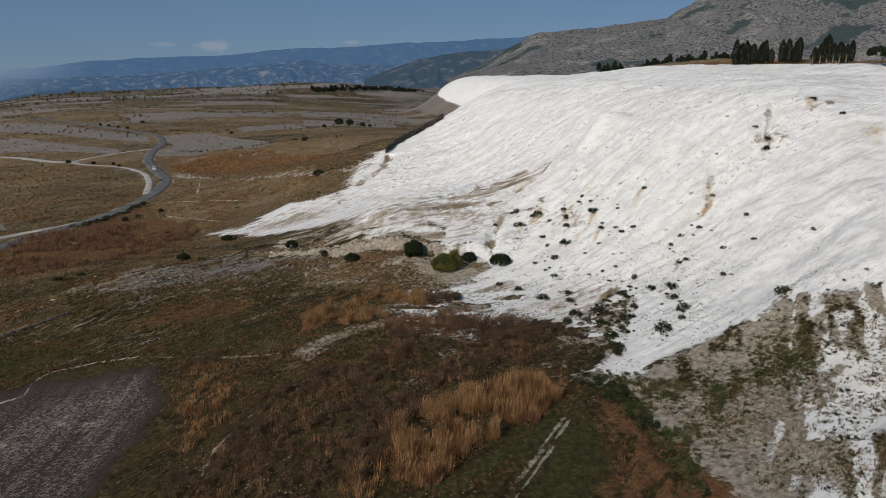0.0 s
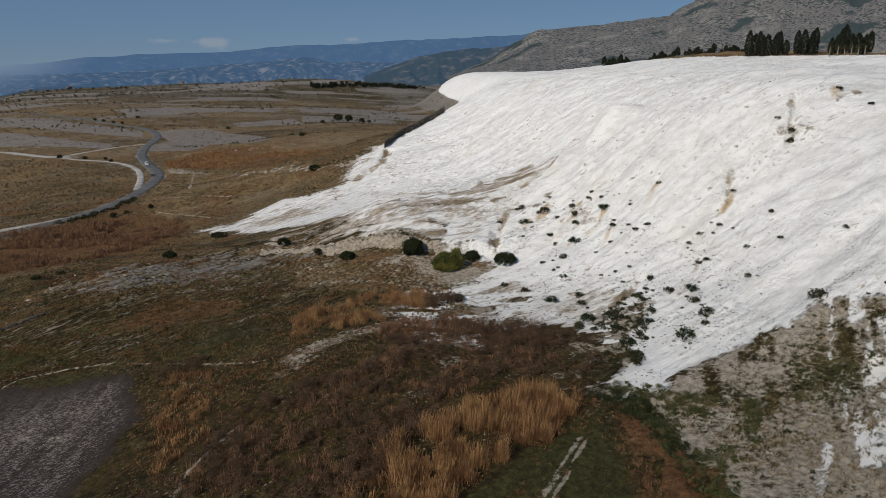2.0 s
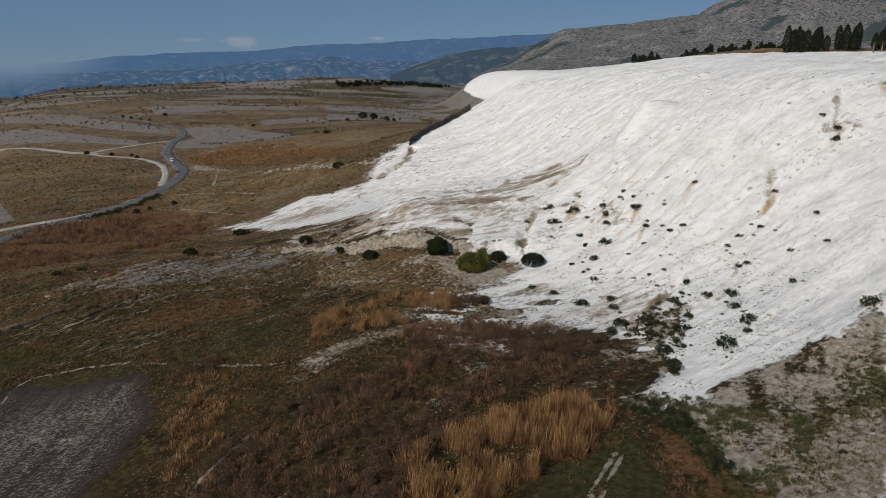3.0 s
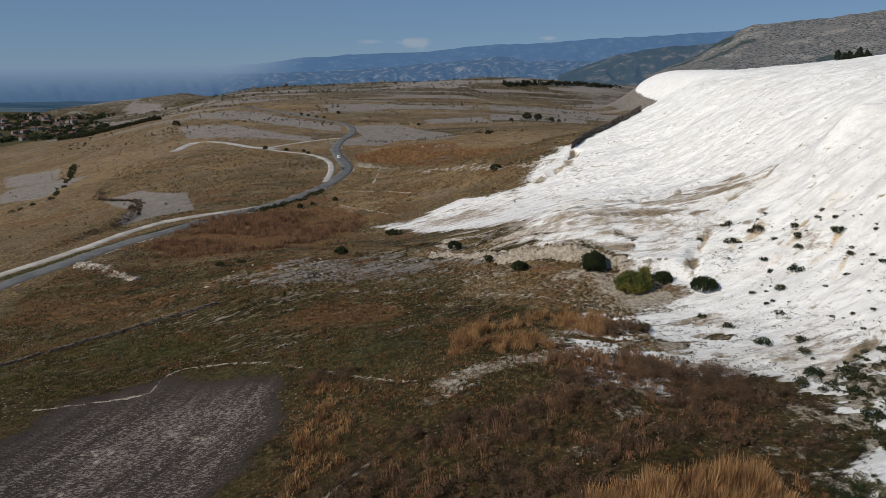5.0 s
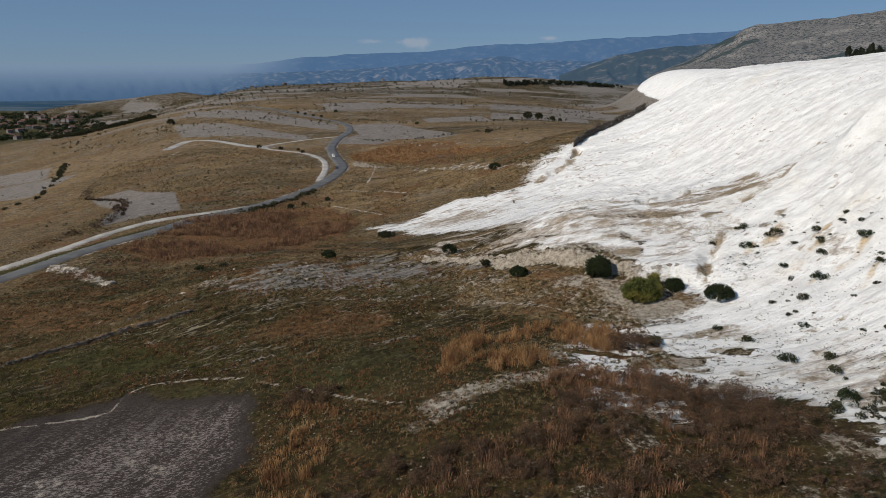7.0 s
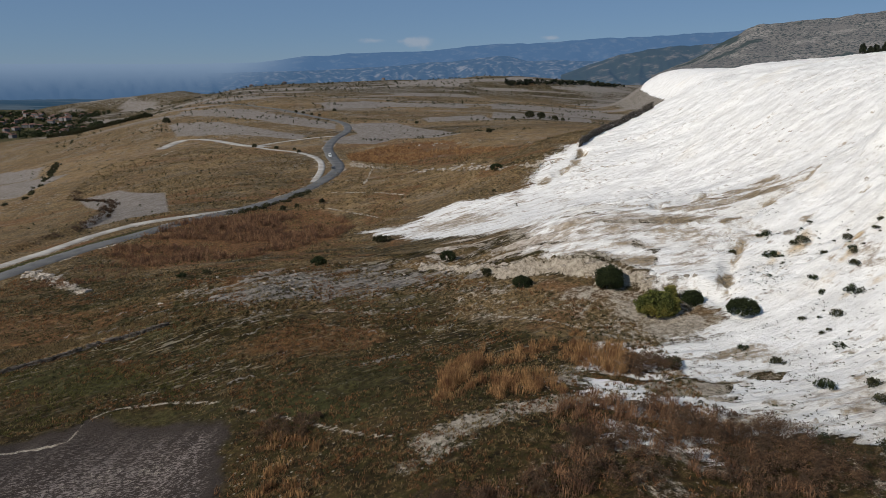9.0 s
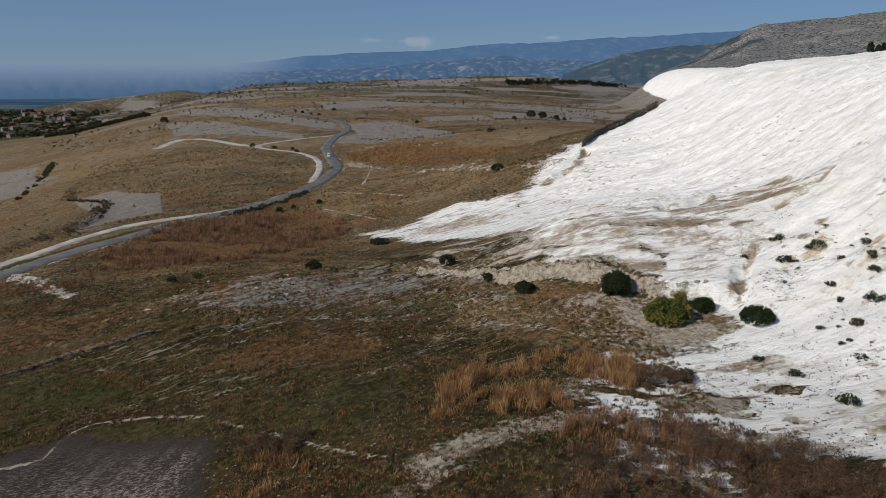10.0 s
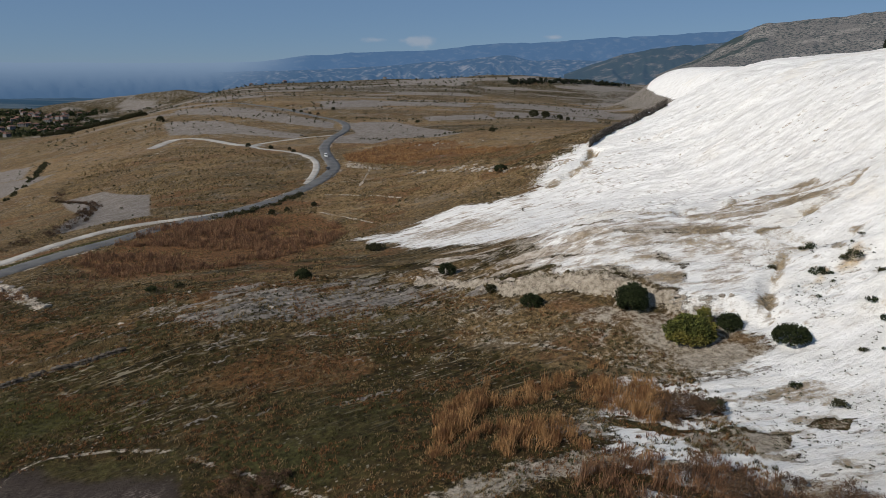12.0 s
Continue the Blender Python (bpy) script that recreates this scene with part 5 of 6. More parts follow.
TUFT_GREEN = leaf_material("grass_green", (0.014, 0.015, 0.006), (0.098, 0.090, 0.034))
TUFT_RUST = leaf_material("grass_rust", (0.050, 0.025, 0.012), (0.30, 0.150, 0.062))
MEADOW = [(-160, 180), (-104, 122), (-60, 134), (-40, 122), (-36, 100), (0, 84), (50, 100), (50, 150), (40, 170), (12, 194), (-40, 222), (-90, 232), (-160, 245)]
tufts(MEADOW, 8000, 0.55, 12, 0.07, GRASS, "dry meadow grass in golden tufts", 301, (9, 4, 0.48))
tufts(MEADOW, 6500, 0.5, 12, 0.08, TUFT_GREEN, "low dark green tufts in the meadow", 305, (12, 6, 0.45))
tufts(MEADOW, 6500, 0.55, 12, 0.07, TUFT_RUST, "rust-brown withered tufts in the meadow", 306, (12, 6, 0.52))
tufts([(-40, 122), (-36, 60), (-20, 30), (20, 20), (50, 40), (60, 70), (50, 110), (10, 120)], 2000, 0.6, 12, 0.06, TUFT_RUST, "dry grass between the shrubs", 307, (6, 5, 0.45))
tufts([(62, 0), (66, 50), (116, 60), (140, 40), (120, -10)], 3500, 0.4, 9, 0.07, TUFT_GREEN, "thin green grass on the eroded slope", 302, (7, 7, 0.47))
tufts([(62, 0), (66, 50), (116, 60), (140, 40), (120, -10)], 3500, 0.4, 9, 0.07, GRASS, "thin dry grass on the eroded slope", 308, (7, 7, 0.45))
tufts([(16, 10), (30, 44), (50, 56), (60, 20), (44, -4)], 1500, 0.35, 8, 0.06, TUFT_GREEN, "short grass by the dry track", 303)
TUFT_FRESH = leaf_material("grass_fresh", (0.050, 0.052, 0.014), (0.185, 0.165, 0.052))
tufts([(-125, 128), (-104, 122), (-60, 134), (-50, 146), (-80, 154), (-110, 156), (-130, 148)], 1500, 0.45, 12, 0.07, TUFT_FRESH, "yellow-green grass tufts above the field", 313, (8, 5, 0.44))
tufts([(-190, 226), (-172, 262), (-150, 296), (-122, 333), (-108, 346), (-118, 330), (-143, 290), (-160, 256), (-180, 216)], 2200, 0.3, 8, 0.09, TUFT_FRESH, "strip of green grass between the two roads", 314)
tufts([(-128, 152), (-112, 159), (-98, 167), (-76, 178), (-78, 183), (-100, 174), (-128, 160)], 1700, 0.55, 12, 0.07, GRASS, "golden grass along the old wall", 315)
PLAIN = [(-160, 240), (-90, 230), (-42, 228), (-20, 262), (-38, 294), (3, 320), (34, 314), (60, 348), (76, 378), (116, 428), (125, 460), (60, 475), (-60, 500), (-110, 380)]
tufts(PLAIN, 9500, 0.7, 8, 0.13, GRASS, "yellow grass on the plain", 304, (14, 8, 0.45))
tufts(PLAIN, 1400, 0.6, 8, 0.13, TUFT_GREEN, "dark green tufts on the plain", 309, (14, 8, 0.5))
SPUR = [(-185, 290), (-130, 345), (-100, 380), (-88, 440), (-100, 520), (-160, 600), (-230, 650), (-300, 600), (-270, 480), (-200, 420)]
tufts(SPUR, 3000, 1.0, 7, 0.18, GRASS, "pale dry grass on the spur", 311, (18, 9, 0.45))
tufts(SPUR, 900, 0.9, 7, 0.18, TUFT_GREEN, "dark tufts on the spur", 312, (18, 9, 0.5))
rng = np.random.default_rng(310)
p = scatter([(60, 60), (120, 66), (180, 60), (200, 150), (150, 190), (110, 210), (74, 190), (72, 150), (48, 148), (56, 104), (74, 96)], 1500, rng, lambda x, y: fbm(x / 16, y / 9, 5, 3) > 0.46 + 0.30 * ramp(x + 0.3 * (y - 110), 96, 150))
q = np.repeat(np.column_stack([p, on_ground(p[:, 0], p[:, 1]) + 0.1]), 12, 0) + rng.normal(size=(12 * len(p), 3)) * (0.34, 0.22, 0.10) * np.repeat(0.35 + 1.5 * rng.uniform(0, 1, len(p)) ** 3, 12)[:, None]
stuff("slope_tufts", [leaves(q, 0.12, rng)], LEAF_SCRUB, "tiny dark tufts dotted over the white slope", "plants")

shrub_stuff([(-400, 712), (-345, 596), (-313, 508), (-330, 480), (-336, 484), (-319, 508), (-351, 596), (-406, 712)], 130, 1.8, "dark hedge along a field ditch", 209, LEAF_SCRUB, twigs=90, thick=0.2, reach=0.5)
shrub_stuff([(-264, 484), (-213, 438), (-192, 388), (-177, 352), (-180, 350), (-197, 386), (-218, 434), (-266, 478)], 90, 1.2, "dry brush on the bank of a field", 210, TWIG, twigs=90, thick=0.14, reach=0.4)
shrub_stuff([(-110, 342), (-92, 372), (-80, 400), (-76, 398), (-86, 370), (-104, 340)], 60, 1.3, "dark bushes along the road verge", 211, LEAF_SCRUB, twigs=90, thick=0.14, reach=0.4)

pts = smooth(BANK, 3)
mound_stuff([(x - 3, y - 1) for x, y in pts] + [(x + 2, y + 1) for x, y in pts[::-1]], 230, 1.3, "dry brown brush on the curved bank of a field", 229, TWIG, None, 5, 14, 0.26)

# rough banks of scrub and stones between the fields
BANKS = [[(-312, 842), (-204, 743), (-110, 656)], [(-238, 934), (-145, 793), (-116, 724)], [(-125, 858), (-57, 833), (-17, 863)], [(-75, 632), (-22, 615), (8, 631), (35, 641), (80, 627)], [(-114, 1351), (-20, 1180), (5, 1139)],
         [(-120, 1032), (-22, 1108), (57, 1071)], [(182, 1277), (200, 1142), (240, 1069)], [(-249, 1374), (-128, 1176)], [(-312, 508), (-328, 553), (-379, 642), (-386, 685), (-407, 730)], [(-353, 933), (-277, 885), (-136, 742)],
         [(50, 905), (124, 913), (193, 800)]]
for k, line in enumerate(BANKS):
    pts = smooth(line, 6)
    strip = [(x, y - 2.5) for x, y in pts] + [(x, y + 2.5) for x, y in pts[::-1]]
    mound_stuff(strip, 70, 1.3, "dark scrub along a bank between the fields", 230 + k, LEAF_SCRUB, (22, 22, 0.40), 4, 10, 0.36, 0.6)

# ---- trees of the plateau ----
def cypress(seed, h, r):
    rng = np.random.default_rng(seed)
    ob = empty("cypress", Matrix(), "tall dark green columnar cypress on the plateau", "tree", "cypresses of the plateau")
    bm = bmesh.new()
    tube(bm, (0, 0, -0.5), (0, 0, h * 0.7), 0.28, 0.08)
    part("trunk", bm, BARK, ob)
    z = rng.uniform(0.03, 1, 1500) ** 0.85
    a = rng.uniform(0, 2 * math.pi, 1500)
    lump = 0.8 + 0.45 * vnoise(a * 1.5, z * 7, seed)
    rad = r * np.sin(np.pi * np.clip(z * 0.9 + 0.1, 0, 1)) ** 0.6 * lump * rng.uniform(0.7, 1.0, 1500)
    v = np.stack([rad * np.cos(a), rad * np.sin(a), z * h], -1)
    crown = new("crown", raw_mesh("crown", *leaves(v, 0.38, rng), NEEDLE))
    crown.parent = ob
    return ob


def bearing(deg, dist):
    """A place at a bearing right of ahead and a distance from the south-west corner of the site."""
    a = radians(deg)
    return -13 + dist * math.sin(a), -69 + dist * math.cos(a)


models = [cypress(60, 14.5, 2.3), cypress(61, 13, 2.0), cypress(62, 11.5, 2.6)]
GROVE = [(39.2, 452), (39.9, 462), (40.4, 450), (40.9, 458), (41.2, 470), (41.6, 452), (42.3, 456), (42.7, 449), (43.1, 460), (43.4, 455), (44.4, 450), (44.8, 458), (45.2, 462), (45.6, 452), (46.0, 470),
         (46.4, 455), (46.7, 462), (39.6, 456), (40.1, 446), (41.0, 447), (42.5, 462), (43.2, 450), (45.0, 452), (46.2, 447)]
for k, (deg, dist) in enumerate(GROVE):
    x, y = bearing(deg - 0.8, dist)
    if k < 3:
        models[k].matrix_world = at_ground(x, y, 0.2, 90 * k)
    else:
        ob = copy_thing(models[k % 3], at_ground(x, y, 0.2, 67 * k))
        s = 0.72 + 0.33 * ((k * 7) % 5) / 4
        ob.scale = (s, s, s)


def palm(seed):
    rng = np.random.default_rng(seed)
    ob = empty("palm_tree", Matrix(), "palm with a pale trunk and drooping grey-green fronds", "tree", "palms of the plateau")
    bm = bmesh.new()
    tube(bm, (0, 0, -0.4), (0.1, 0, 5.4), 0.34, 0.26)
    part("trunk", bm, PALM_BARK, ob)
    v, f = [], []
    for k in range(34):
        a, up = rng.uniform(0, 2 * math.pi), rng.uniform(-0.5, 1.1)
        p = np.array([0.1, 0, 5.4])
        for s in range(5):
            q = p + 0.55 * np.array([math.cos(a) * math.cos(up), math.sin(a) * math.cos(up), math.sin(up)])
            side = np.array([-math.sin(a), math.cos(a), 0]) * (0.28 - 0.05 * s)
            f.append((len(v), len(v) + 1, len(v) + 2, len(v) + 3))
            v += [p - side, p + side, q + side, q - side]
            p, up = q, up - 0.32
    crown = new("fronds", raw_mesh("fronds", np.array(v), np.array(f), LEAF_SCRUB))
    crown.parent = ob
    return ob


PALM_BARK = plain("palm_bark", (0.19, 0.155, 0.12), 0.95, 0.3, 3)
first_palm = palm(70)
for k, (deg, dist) in enumerate([(44.1, 436), (44.6, 437), (45.0, 435), (45.4, 437), (45.8, 436), (46.2, 438)]):
    m = at_ground(*bearing(deg - 0.6, dist), 0.2, 80 * k)
    if k:
        copy_thing(first_palm, m)
    else:
        first_palm.matrix_world = m
tree("umbrella_pine", at_ground(*bearing(47.75, 432)), "wide umbrella pine with a flat dark crown", "tree", 7.5, 7.5, 2.4, LEAF, 75, 110, 40, 0.4, stem=4.5)
tree("umbrella_pine", at_ground(*bearing(48.6, 424)), "wide umbrella pine with a flat dark crown", "tree", 7.0, 7.0, 2.6, LEAF, 76, 100, 40, 0.4, stem=4.0)

# low trees along the back of the plateau and on the plain
conifer = tree("far_tree", at_ground(*bearing(29.6, 640)), "small dark tree on the skyline of the plateau", "tree", 2.0, 2.0, 2.4, NEEDLE, 80, 26, 26, 0.45, "far trees", 0.6)
for k in range(64):
    if k < 26:
        deg, dist = 31.5 + 7.2 * k / 26, 592 - 2.4 * k * 0.27 + 14 * ((k * 5) % 7) / 7
    elif k < 40:
        deg, dist = 28.4 + 1.9 * (k - 26) / 14, 632 - 1.5 * (k - 26)
    else:
        deg, dist = 19.2 + 2.2 * (k - 40) / 24, 1010 + 18 * (k % 5)
    m = at_ground(*bearing(deg, dist), 0.3, 50 * k)
    ob = copy_thing(conifer, m)
    s = 0.45 + 0.5 * ((k * 11) % 9) / 8
    ob.scale = (s, s, s * (1.0 + 0.4 * (k % 3)))
PLAIN_TREES = [(-146, 601, 0.9), (-120, 570, 0.8), (-170, 619, 1.0), (-145, 929, 1.1), (111, 887, 2.7), (126, 892, 2.4), (139, 862, 1.8), (83, 820, 1.3), (-353, 883, 2.2), (41, 618, 1.2), (-128, 590, 0.7),
               (-66, 366, 0.7), (-84, 352, 0.8), (-78, 358, 0.6), (-160, 900, 0.9), (-172, 910, 0.8), (-186, 925, 1.0), (-200, 945, 0.9), (150, 868, 1.2)]
round_tree = tree("plain_tree", at_ground(-30, 790), "lone dark green tree on the dry plain", "tree", 2.0, 2.0, 1.6, LEAF_SCRUB, 82, 24, 30, 0.32, "trees of the plain", 0.2)
for k, (x, y, s) in enumerate(PLAIN_TREES):
    ob = copy_thing(round_tree, at_ground(x, y, 0.2, 31 * k))
    ob.scale = (s, s, s)
# orchard rows on the far shoulder
orchard = tree("orchard_tree", at_ground(-424, 1004), "small olive tree in an orchard row", "tree", 3.0, 3.0, 2.4, LEAF_SCRUB, 84, 22, 24, 0.55, "orchard trees", 0.4)
for k in range(75):
    row, i = k // 25, k % 25
    x, y = -430 - 8.8 * i - 6 * row, 1010 + 4.8 * i + 15 * row
    ob = copy_thing(orchard, at_ground(x + 3 * math.sin(7 * k), y, 0.3, 40 * k))
    s = 0.8 + 0.5 * ((k * 13) % 7) / 6
    ob.scale = (s, s, s)


def wood(name, spots, size, leaf, material, label, seed, per=70):
    rng = np.random.default_rng(seed)
    pieces = []
    for x, y, s in spots:
        p = crown_points(rng, 9, per // 9, s, s, s * 1.1, 0, s * 0.5) + (x, y, ground_at(x, y) - 0.5)
        pieces.append(leaves(p, leaf, rng))
    return stuff(name, pieces, material, label, "woodland")


rng = np.random.default_rng(90)
spots = [(150 + 300 * u + rng.normal() * 10, 1700 + 120 * u + rng.normal() * 16, rng.uniform(2.6, 4.6)) for u in rng.uniform(0, 1, 170)]
wood("pine_wood", spots, 6, 1.5, NEEDLE, "dark pine wood on the far ridge", 91)
spots = []
for u, v in rng.uniform(0, 1, (1700, 2)):
    a, d = radians(-35 + 14 * u), 1430 + 1000 * v
    if fbm(np.array([d * math.sin(a) / 60]), np.array([d * math.cos(a) / 160]), 94, 3)[0] > 0.40 and ground_at(d * math.sin(a), d * math.cos(a)) < -44:
        spots.append((d * math.sin(a), d * math.cos(a), rng.uniform(2.0, 5)))
wood("town_trees", spots, 6, 1.6, LEAF, "dark green trees between the houses of the town", 92, 45)
spots = [(-330 + 900 * (u - 0.5) + rng.normal() * 30, 1500 + 500 * v, rng.uniform(1.5, 3.2)) for u, v in rng.uniform(0, 1, (240, 2))]
wood("far_scrub", spots, 3, 0.9, LEAF_SCRUB, "dark scrub scattered over the far ridge", 93, 36)
spots = []
for u, v in rng.uniform(0, 1, (2600, 2)):
    x, y = -560 + 860 * u, 800 + 950 * v
    if fbm(np.array([x / 60]), np.array([y / 45]), 98, 3)[0] > 0.53 and x < 0.2 * y + 40:
        spots.append((x, y, rng.uniform(0.5, 1.6)))
wood("plain_scrub", spots, 1, 0.55, LEAF_SCRUB, "dark shrubs among the stony fields of the plain", 99, 27)
spots = [(x, y, rng.uniform(0.35, 1.1)) for x, y in zip(rng.uniform(-430, 200, 900), 250 + 1050 * rng.uniform(0, 1, 900) ** 0.8) if not -175 < x + 0.1 * (y - 600) < -50 and x < 20 + 0.15 * y]
wood("plain_scrub", spots, 1, 0.3, LEAF_SCRUB, "small dark shrubs scattered over the plain", 94, 36)


# ---- the town in the lowland ----
PLASTER = plain("plaster", (0.17, 0.165, 0.165), 0.9, 0.15, 0.5)
TILE = plain("roof_tile", (0.15, 0.085, 0.066), 0.85, 0.3, 0.8)
GLASS = plain("dark_glass", (0.03, 0.035, 0.04), 0.15, 0.2, 2, 0, 0.6)


def house(seed, w, d, h):
    ob = empty("house", Matrix(), "plastered town house with a red tile roof", "house", "houses of the town")
    bm = bmesh.new()
    box(bm, -w / 2, w / 2, -d / 2, d / 2, -2, h)
    part("wall", bm, PLASTER, ob)
    bm = bmesh.new()
    e = 0.6
    v = [bm.verts.new(p) for p in ((-w / 2 - e, -d / 2 - e, h), (w / 2 + e, -d / 2 - e, h), (w / 2 + e, d / 2 + e, h), (-w / 2 - e, d / 2 + e, h), (-w / 4, 0, h + 2.4), (w / 4, 0, h + 2.4))]
    for f in ((0, 1, 5, 4), (1, 2, 5), (2, 3, 4, 5), (3, 0, 4), (3, 2, 1, 0)):
        bm.faces.new([v[i] for i in f])
    part("roof", bm, TILE, ob)
    for storey in range(int(h // 3)):
        for i in range(3):
            x = -w / 2 + w * (i + 0.5) / 3
            bm = bmesh.new()
            box(bm, x - 0.6, x + 0.6, -d / 2 - 0.08, -d / 2 + 0.1, storey * 3 + 1, storey * 3 + 2.3)
            part("window", bm, GLASS, ob)
    return ob


houses = [house(1, 11, 8, 6), house(2, 8, 8, 3.2), house(3, 13, 10, 6.5)]
rng = np.random.default_rng(95)
sites = []
while len(sites) < 95:
    a, d = radians(-35 + 14 * rng.uniform()), 1480 + 850 * rng.uniform()
    if ground_at(d * math.sin(a), d * math.cos(a)) < -46:
        sites.append((d * math.sin(a), d * math.cos(a)))
for k, (x, y) in enumerate(sites):
    m = at_ground(x, y, 0.0, rng.uniform(0, 90))
    if k < 3:
        houses[k].matrix_world = m
    else:
        copy_thing(houses[int(rng.integers(3))], m)
# low pale buildings on the far ridge
for k, (x, y) in enumerate([(-560, 2050), (-520, 2060), (-470, 2080), (-690, 1980), (-180, 2120)]):
    copy_thing(houses[k % 2], at_ground(x, y, 0.3, 20 * k))


# ---- rocks, ruined walls ----
def rock_mesh(seed, rx, ry, rz, name="boulder"):
    bm = bmesh.new()
    bmesh.ops.create_icosphere(bm, subdivisions=2, radius=1)
    for v in bm.verts:
        k = 0.75 + 0.5 * noise.noise(v.co * 1.3 + Vector((seed * 7.1, 0, 0))) + 0.2 * noise.noise(v.co * 3.1 + Vector((0, seed * 3.3, 0)))
        v.co = Vector((v.co.x * rx, v.co.y * ry, max(-0.3, v.co.z) * rz)) * k
    me = bpy.data.meshes.new(name)
    bm.to_mesh(me)
    bm.free()
    return me


def stone_material(name, dark, light):
    n = Nodes(name, 0.95, 0, 0.1)
    col = n.mix(n.span(n.noise(0.9, 5), 0.38, 0.62), dark, light)
    col = n.mix(n.math("MULTIPLY", n.random(), 0.35), col, light)
    n.bump(n.noise(3, 5), 0.8, 0.15)
    return n.done(col)


STONE = stone_material("limestone", (0.15, 0.125, 0.10), (0.42, 0.37, 0.31))
DARK_STONE = stone_material("weathered_stone", (0.035, 0.030, 0.025), (0.16, 0.135, 0.11))
boulders = []
for k in range(4):
    me = rock_mesh(k, 1.0, 0.8, 0.6)
    me.materials.append(STONE)
    boulders.append(me)
rng = np.random.default_rng(97)


def ledge(line, count, size, spread, label, group):
    pts = smooth(line, 1.5)
    for k in range(count):
        x, y = pts[int(rng.integers(len(pts)))]
        x, y = x + rng.normal() * spread, y + rng.normal() * spread
        s = size * rng.uniform(0.45, 1.3)
        ob = new("boulder", boulders[int(rng.integers(4))])
        ob.matrix_world = at_ground(x, y, 0.15 * s, rng.uniform(0, 360)) @ Matrix.Diagonal((s * rng.uniform(0.8, 1.7), s, s * rng.uniform(0.7, 1.2), 1))
        tagged(ob, label, "rock", group)


ledge([(-14, 428), (5, 403), (24, 368), (46, 345), (60, 340)], 75, 2.0, 3.0, "broken brown limestone block of a ruined ledge", "blocks of the ruined ledge")
ledge([(70, 520), (110, 470), (120, 440)], 25, 2.4, 6, "brown limestone block on the spur behind the wall", "blocks on the spur")
ledge([(-158, 250), (-148, 243), (-131, 231), (-122, 221)], 46, 2.1, 1.5, "pale limestone block of a low ledge", "blocks by the road")
ledge([(-40, 590), (10, 560), (60, 560)], 20, 1.8, 7, "grey limestone block at the field edge", "blocks at the field edge")
ledge([(-8, 212), (5, 204), (15, 197), (30, 192), (45, 181), (56, 174), (66, 171)], 60, 1.1, 1.5, "pale crumbling travertine block of the scarp", "blocks of the scarp")
ledge([(-80, 196), (-50, 200), (-20, 212), (-4, 212)], 60, 0.7, 8, "grey limestone outcrop on the low ridge", "outcrops of the ridge")
ledge([(-76, 517), (-55, 484), (-31, 462)], 24, 1.3, 3, "pale limestone block by the bend", "blocks by the bend")


def wall(name, line, high, thick, material, label, step=1.6):
    """A dry-stone wall of separate stones on a core."""
    pts = smooth(line, step)
    ob = empty(name, at_ground(*pts[0]), label, "wall")
    inv = ob.matrix_world.inverted()
    me = [rock_mesh(30 + k, 0.62, 0.5, 0.62, "stone") for k in range(3)]
    for m in me:
        m.materials.append(material)
    courses = max(1, int(round(high / 0.75)))
    for i, (x, y) in enumerate(pts[:-1]):
        turn = math.degrees(math.atan2(pts[i + 1][1] - y, pts[i + 1][0] - x))
        for c in range(courses):
            if c == courses - 1 and rng.uniform() < 0.1:
                continue
            s = new("stone", me[int(rng.integers(3))])
            s.parent = ob
            wide = step * rng.uniform(1.25, 1.6)
            m = at_ground(x, y, 0.1, turn + rng.normal() * 6) @ Matrix.Translation((0, rng.normal() * 0.08, c * 0.75)) @ Matrix.Diagonal((wide, thick, 1.15 * min(1.0, high / 0.75 + 0.2), 1))
            s.matrix_local = inv @ m
    return ob


wall("stone_wall", [(-128, 146), (-110, 155), (-97, 162), (-85, 168), (-74, 173)], 1.5, 0.9, DARK_STONE, "low crumbling dry-stone wall along a meadow bank", 1.1)
wall("retaining_wall", [(71, 356), (80, 372), (96, 392), (112, 408), (127, 420)], 4.6, 1.6, DARK_STONE, "long dark weathered stone wall at the rim of the white slope", 2.0)


# ---- vehicles on the road ----
PAINT_WHITE = plain("white_car_paint", (0.75, 0.75, 0.74), 0.3, 0.03, 1, 0, 0.5)
PAINT_DARK = plain("dark_car_paint", (0.03, 0.032, 0.038), 0.3, 0.1, 1, 0, 0.5)
RUBBER = plain("rubber", (0.02, 0.02, 0.02), 0.9, 0.2, 5)
STEEL = plain("steel", (0.45, 0.45, 0.46), 0.35, 0.1, 5, 0.9)
LAMP = plain("lamp_glass", (0.6, 0.58, 0.5), 0.15, 0.1, 5, 0, 0.6)


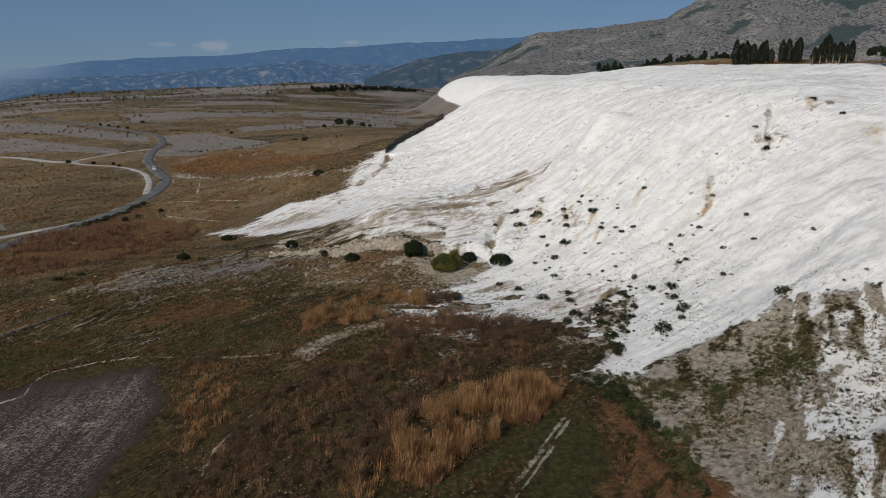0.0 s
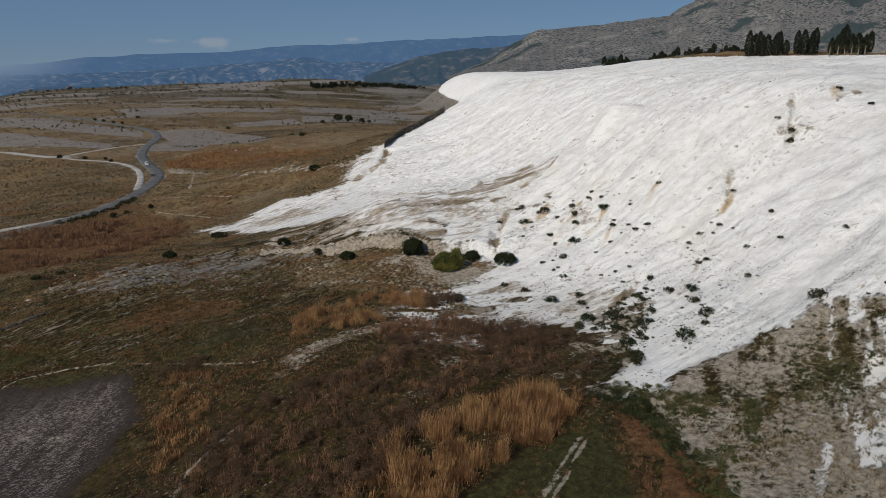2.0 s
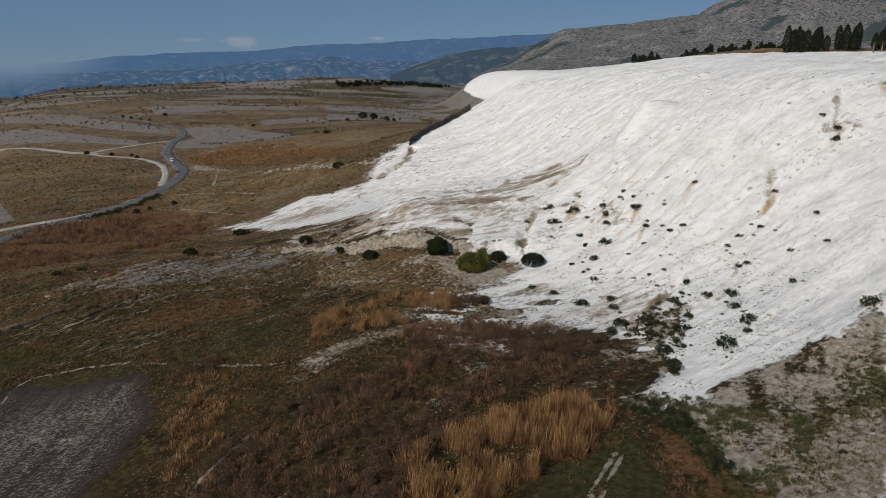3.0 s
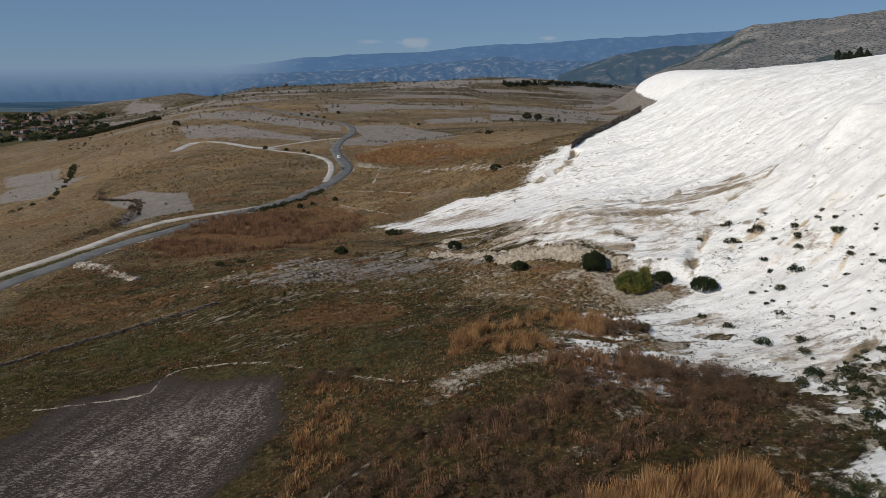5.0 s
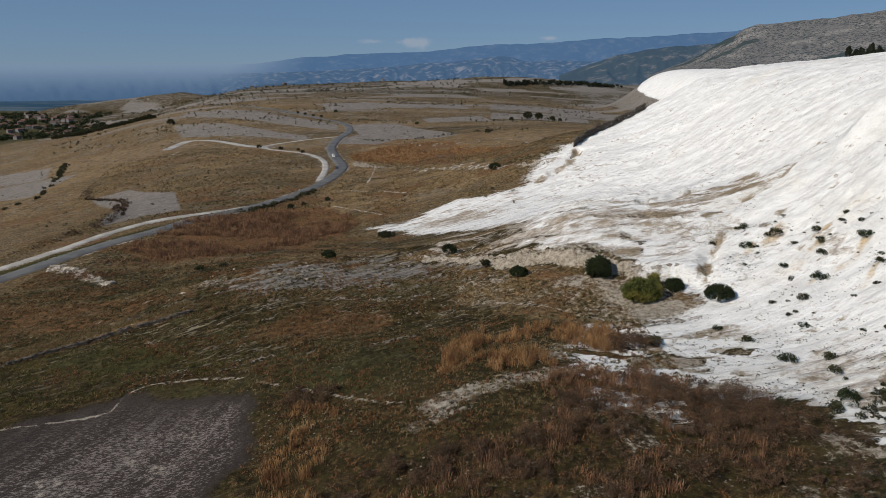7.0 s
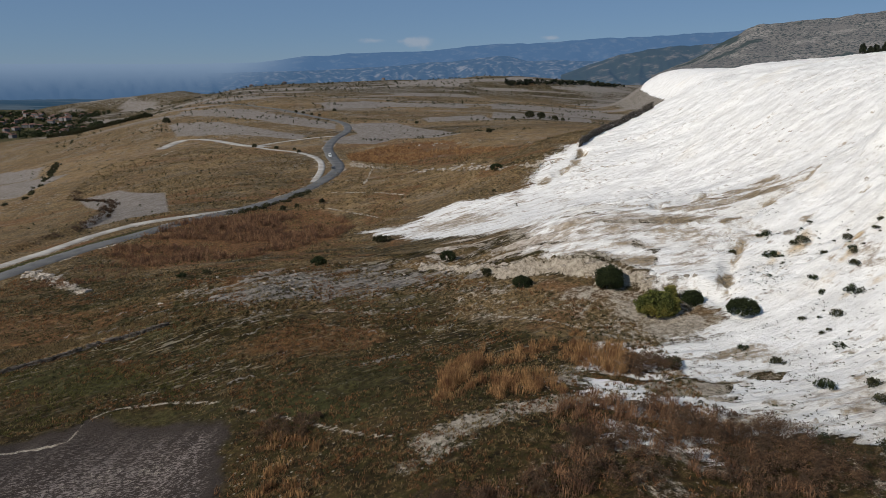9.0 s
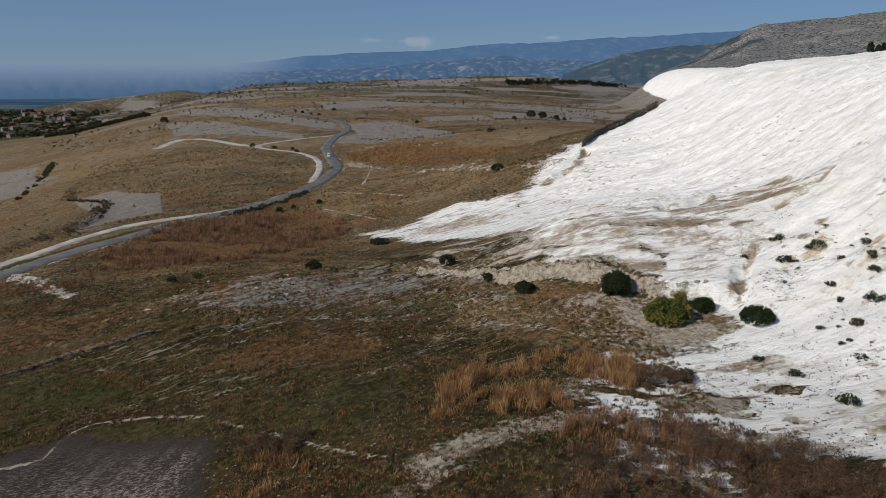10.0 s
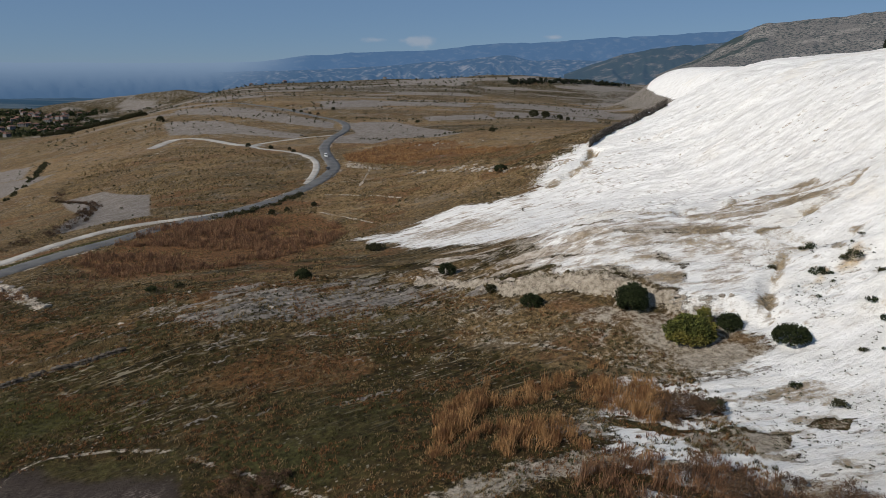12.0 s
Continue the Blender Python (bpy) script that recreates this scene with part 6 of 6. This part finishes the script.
def vehicle(name, label, x, y, turn, length, width, high, hood, paint):
    i = min(range(len(ROAD)), key=lambda k: math.dist(ROAD[k], (x, y)))
    z = road_level(ROAD, 0)[i] + 0.14
    ob = empty(name, pose(x, y, z, 0, 0, turn), label, "vehicle")
    bm = bmesh.new()
    prof = [(-length / 2, 0.35), (length / 2, 0.35), (length / 2, high * 0.5), (length / 2 - hood, high * 0.56), (length / 2 - hood - 0.7, high), (-length / 2 + 0.25, high), (-length / 2, high * 0.6)]
    a = [bm.verts.new((px, -width / 2, pz)) for px, pz in prof]
    b = [bm.verts.new((px, width / 2, pz)) for px, pz in prof]
    bm.faces.new(a)
    bm.faces.new(b[::-1])
    for k in range(len(prof)):
        j = (k + 1) % len(prof)
        bm.faces.new((a[k], b[k], b[j], a[j]))
    bmesh.ops.recalc_face_normals(bm, faces=bm.faces)
    bmesh.ops.bevel(bm, geom=list(bm.edges), offset=0.07, segments=2, affect="EDGES")
    body = part("body", bm, paint, ob)
    for s in (-1, 1):
        bm = bmesh.new()
        box(bm, -length / 2 + 0.5, length / 2 - hood - 0.55, s * (width / 2 - 0.01), s * (width / 2 + 0.02), high * 0.6, high * 0.88)
        part("side_window", bm, GLASS, body)
        bm = bmesh.new()
        box(bm, length / 2 - 0.03, length / 2 + 0.03, s * width * 0.33 - 0.15, s * width * 0.33 + 0.15, high * 0.36, high * 0.44)
        part("headlight", bm, LAMP, body)
    bm = bmesh.new()
    v = [bm.verts.new(p) for p in ((length / 2 - hood + 0.02, -width * 0.42, high * 0.6), (length / 2 - hood + 0.02, width * 0.42, high * 0.6), (length / 2 - hood - 0.6, width * 0.4, high * 0.96), (length / 2 - hood - 0.6, -width * 0.4, high * 0.96))]
    bm.faces.new(v)
    bmesh.ops.translate(bm, verts=bm.verts, vec=(0.06, 0, 0))
    part("windscreen", bm, GLASS, body)
    for fx in (-0.32, 0.32):
        for s in (-1, 1):
            bm = bmesh.new()
            tube(bm, (fx * length, s * (width / 2 - 0.2), 0.33), (fx * length, s * (width / 2 + 0.01), 0.33), 0.33, 0.33, 14)
            wheel = part("wheel", bm, RUBBER, ob)
            bm = bmesh.new()
            tube(bm, (fx * length, s * (width / 2 - 0.05), 0.33), (fx * length, s * (width / 2 + 0.03), 0.33), 0.18, 0.18, 10)
            part("rim", bm, STEEL, wheel)
    return ob


vehicle("minibus", "white minibus on the asphalt road", -88.5, 536, -74, 5.6, 2.0, 2.4, 0.8, PAINT_WHITE)
vehicle("car", "dark saloon car on the asphalt road", -77.5, 478, -92, 4.4, 1.8, 1.45, 1.2, PAINT_DARK)
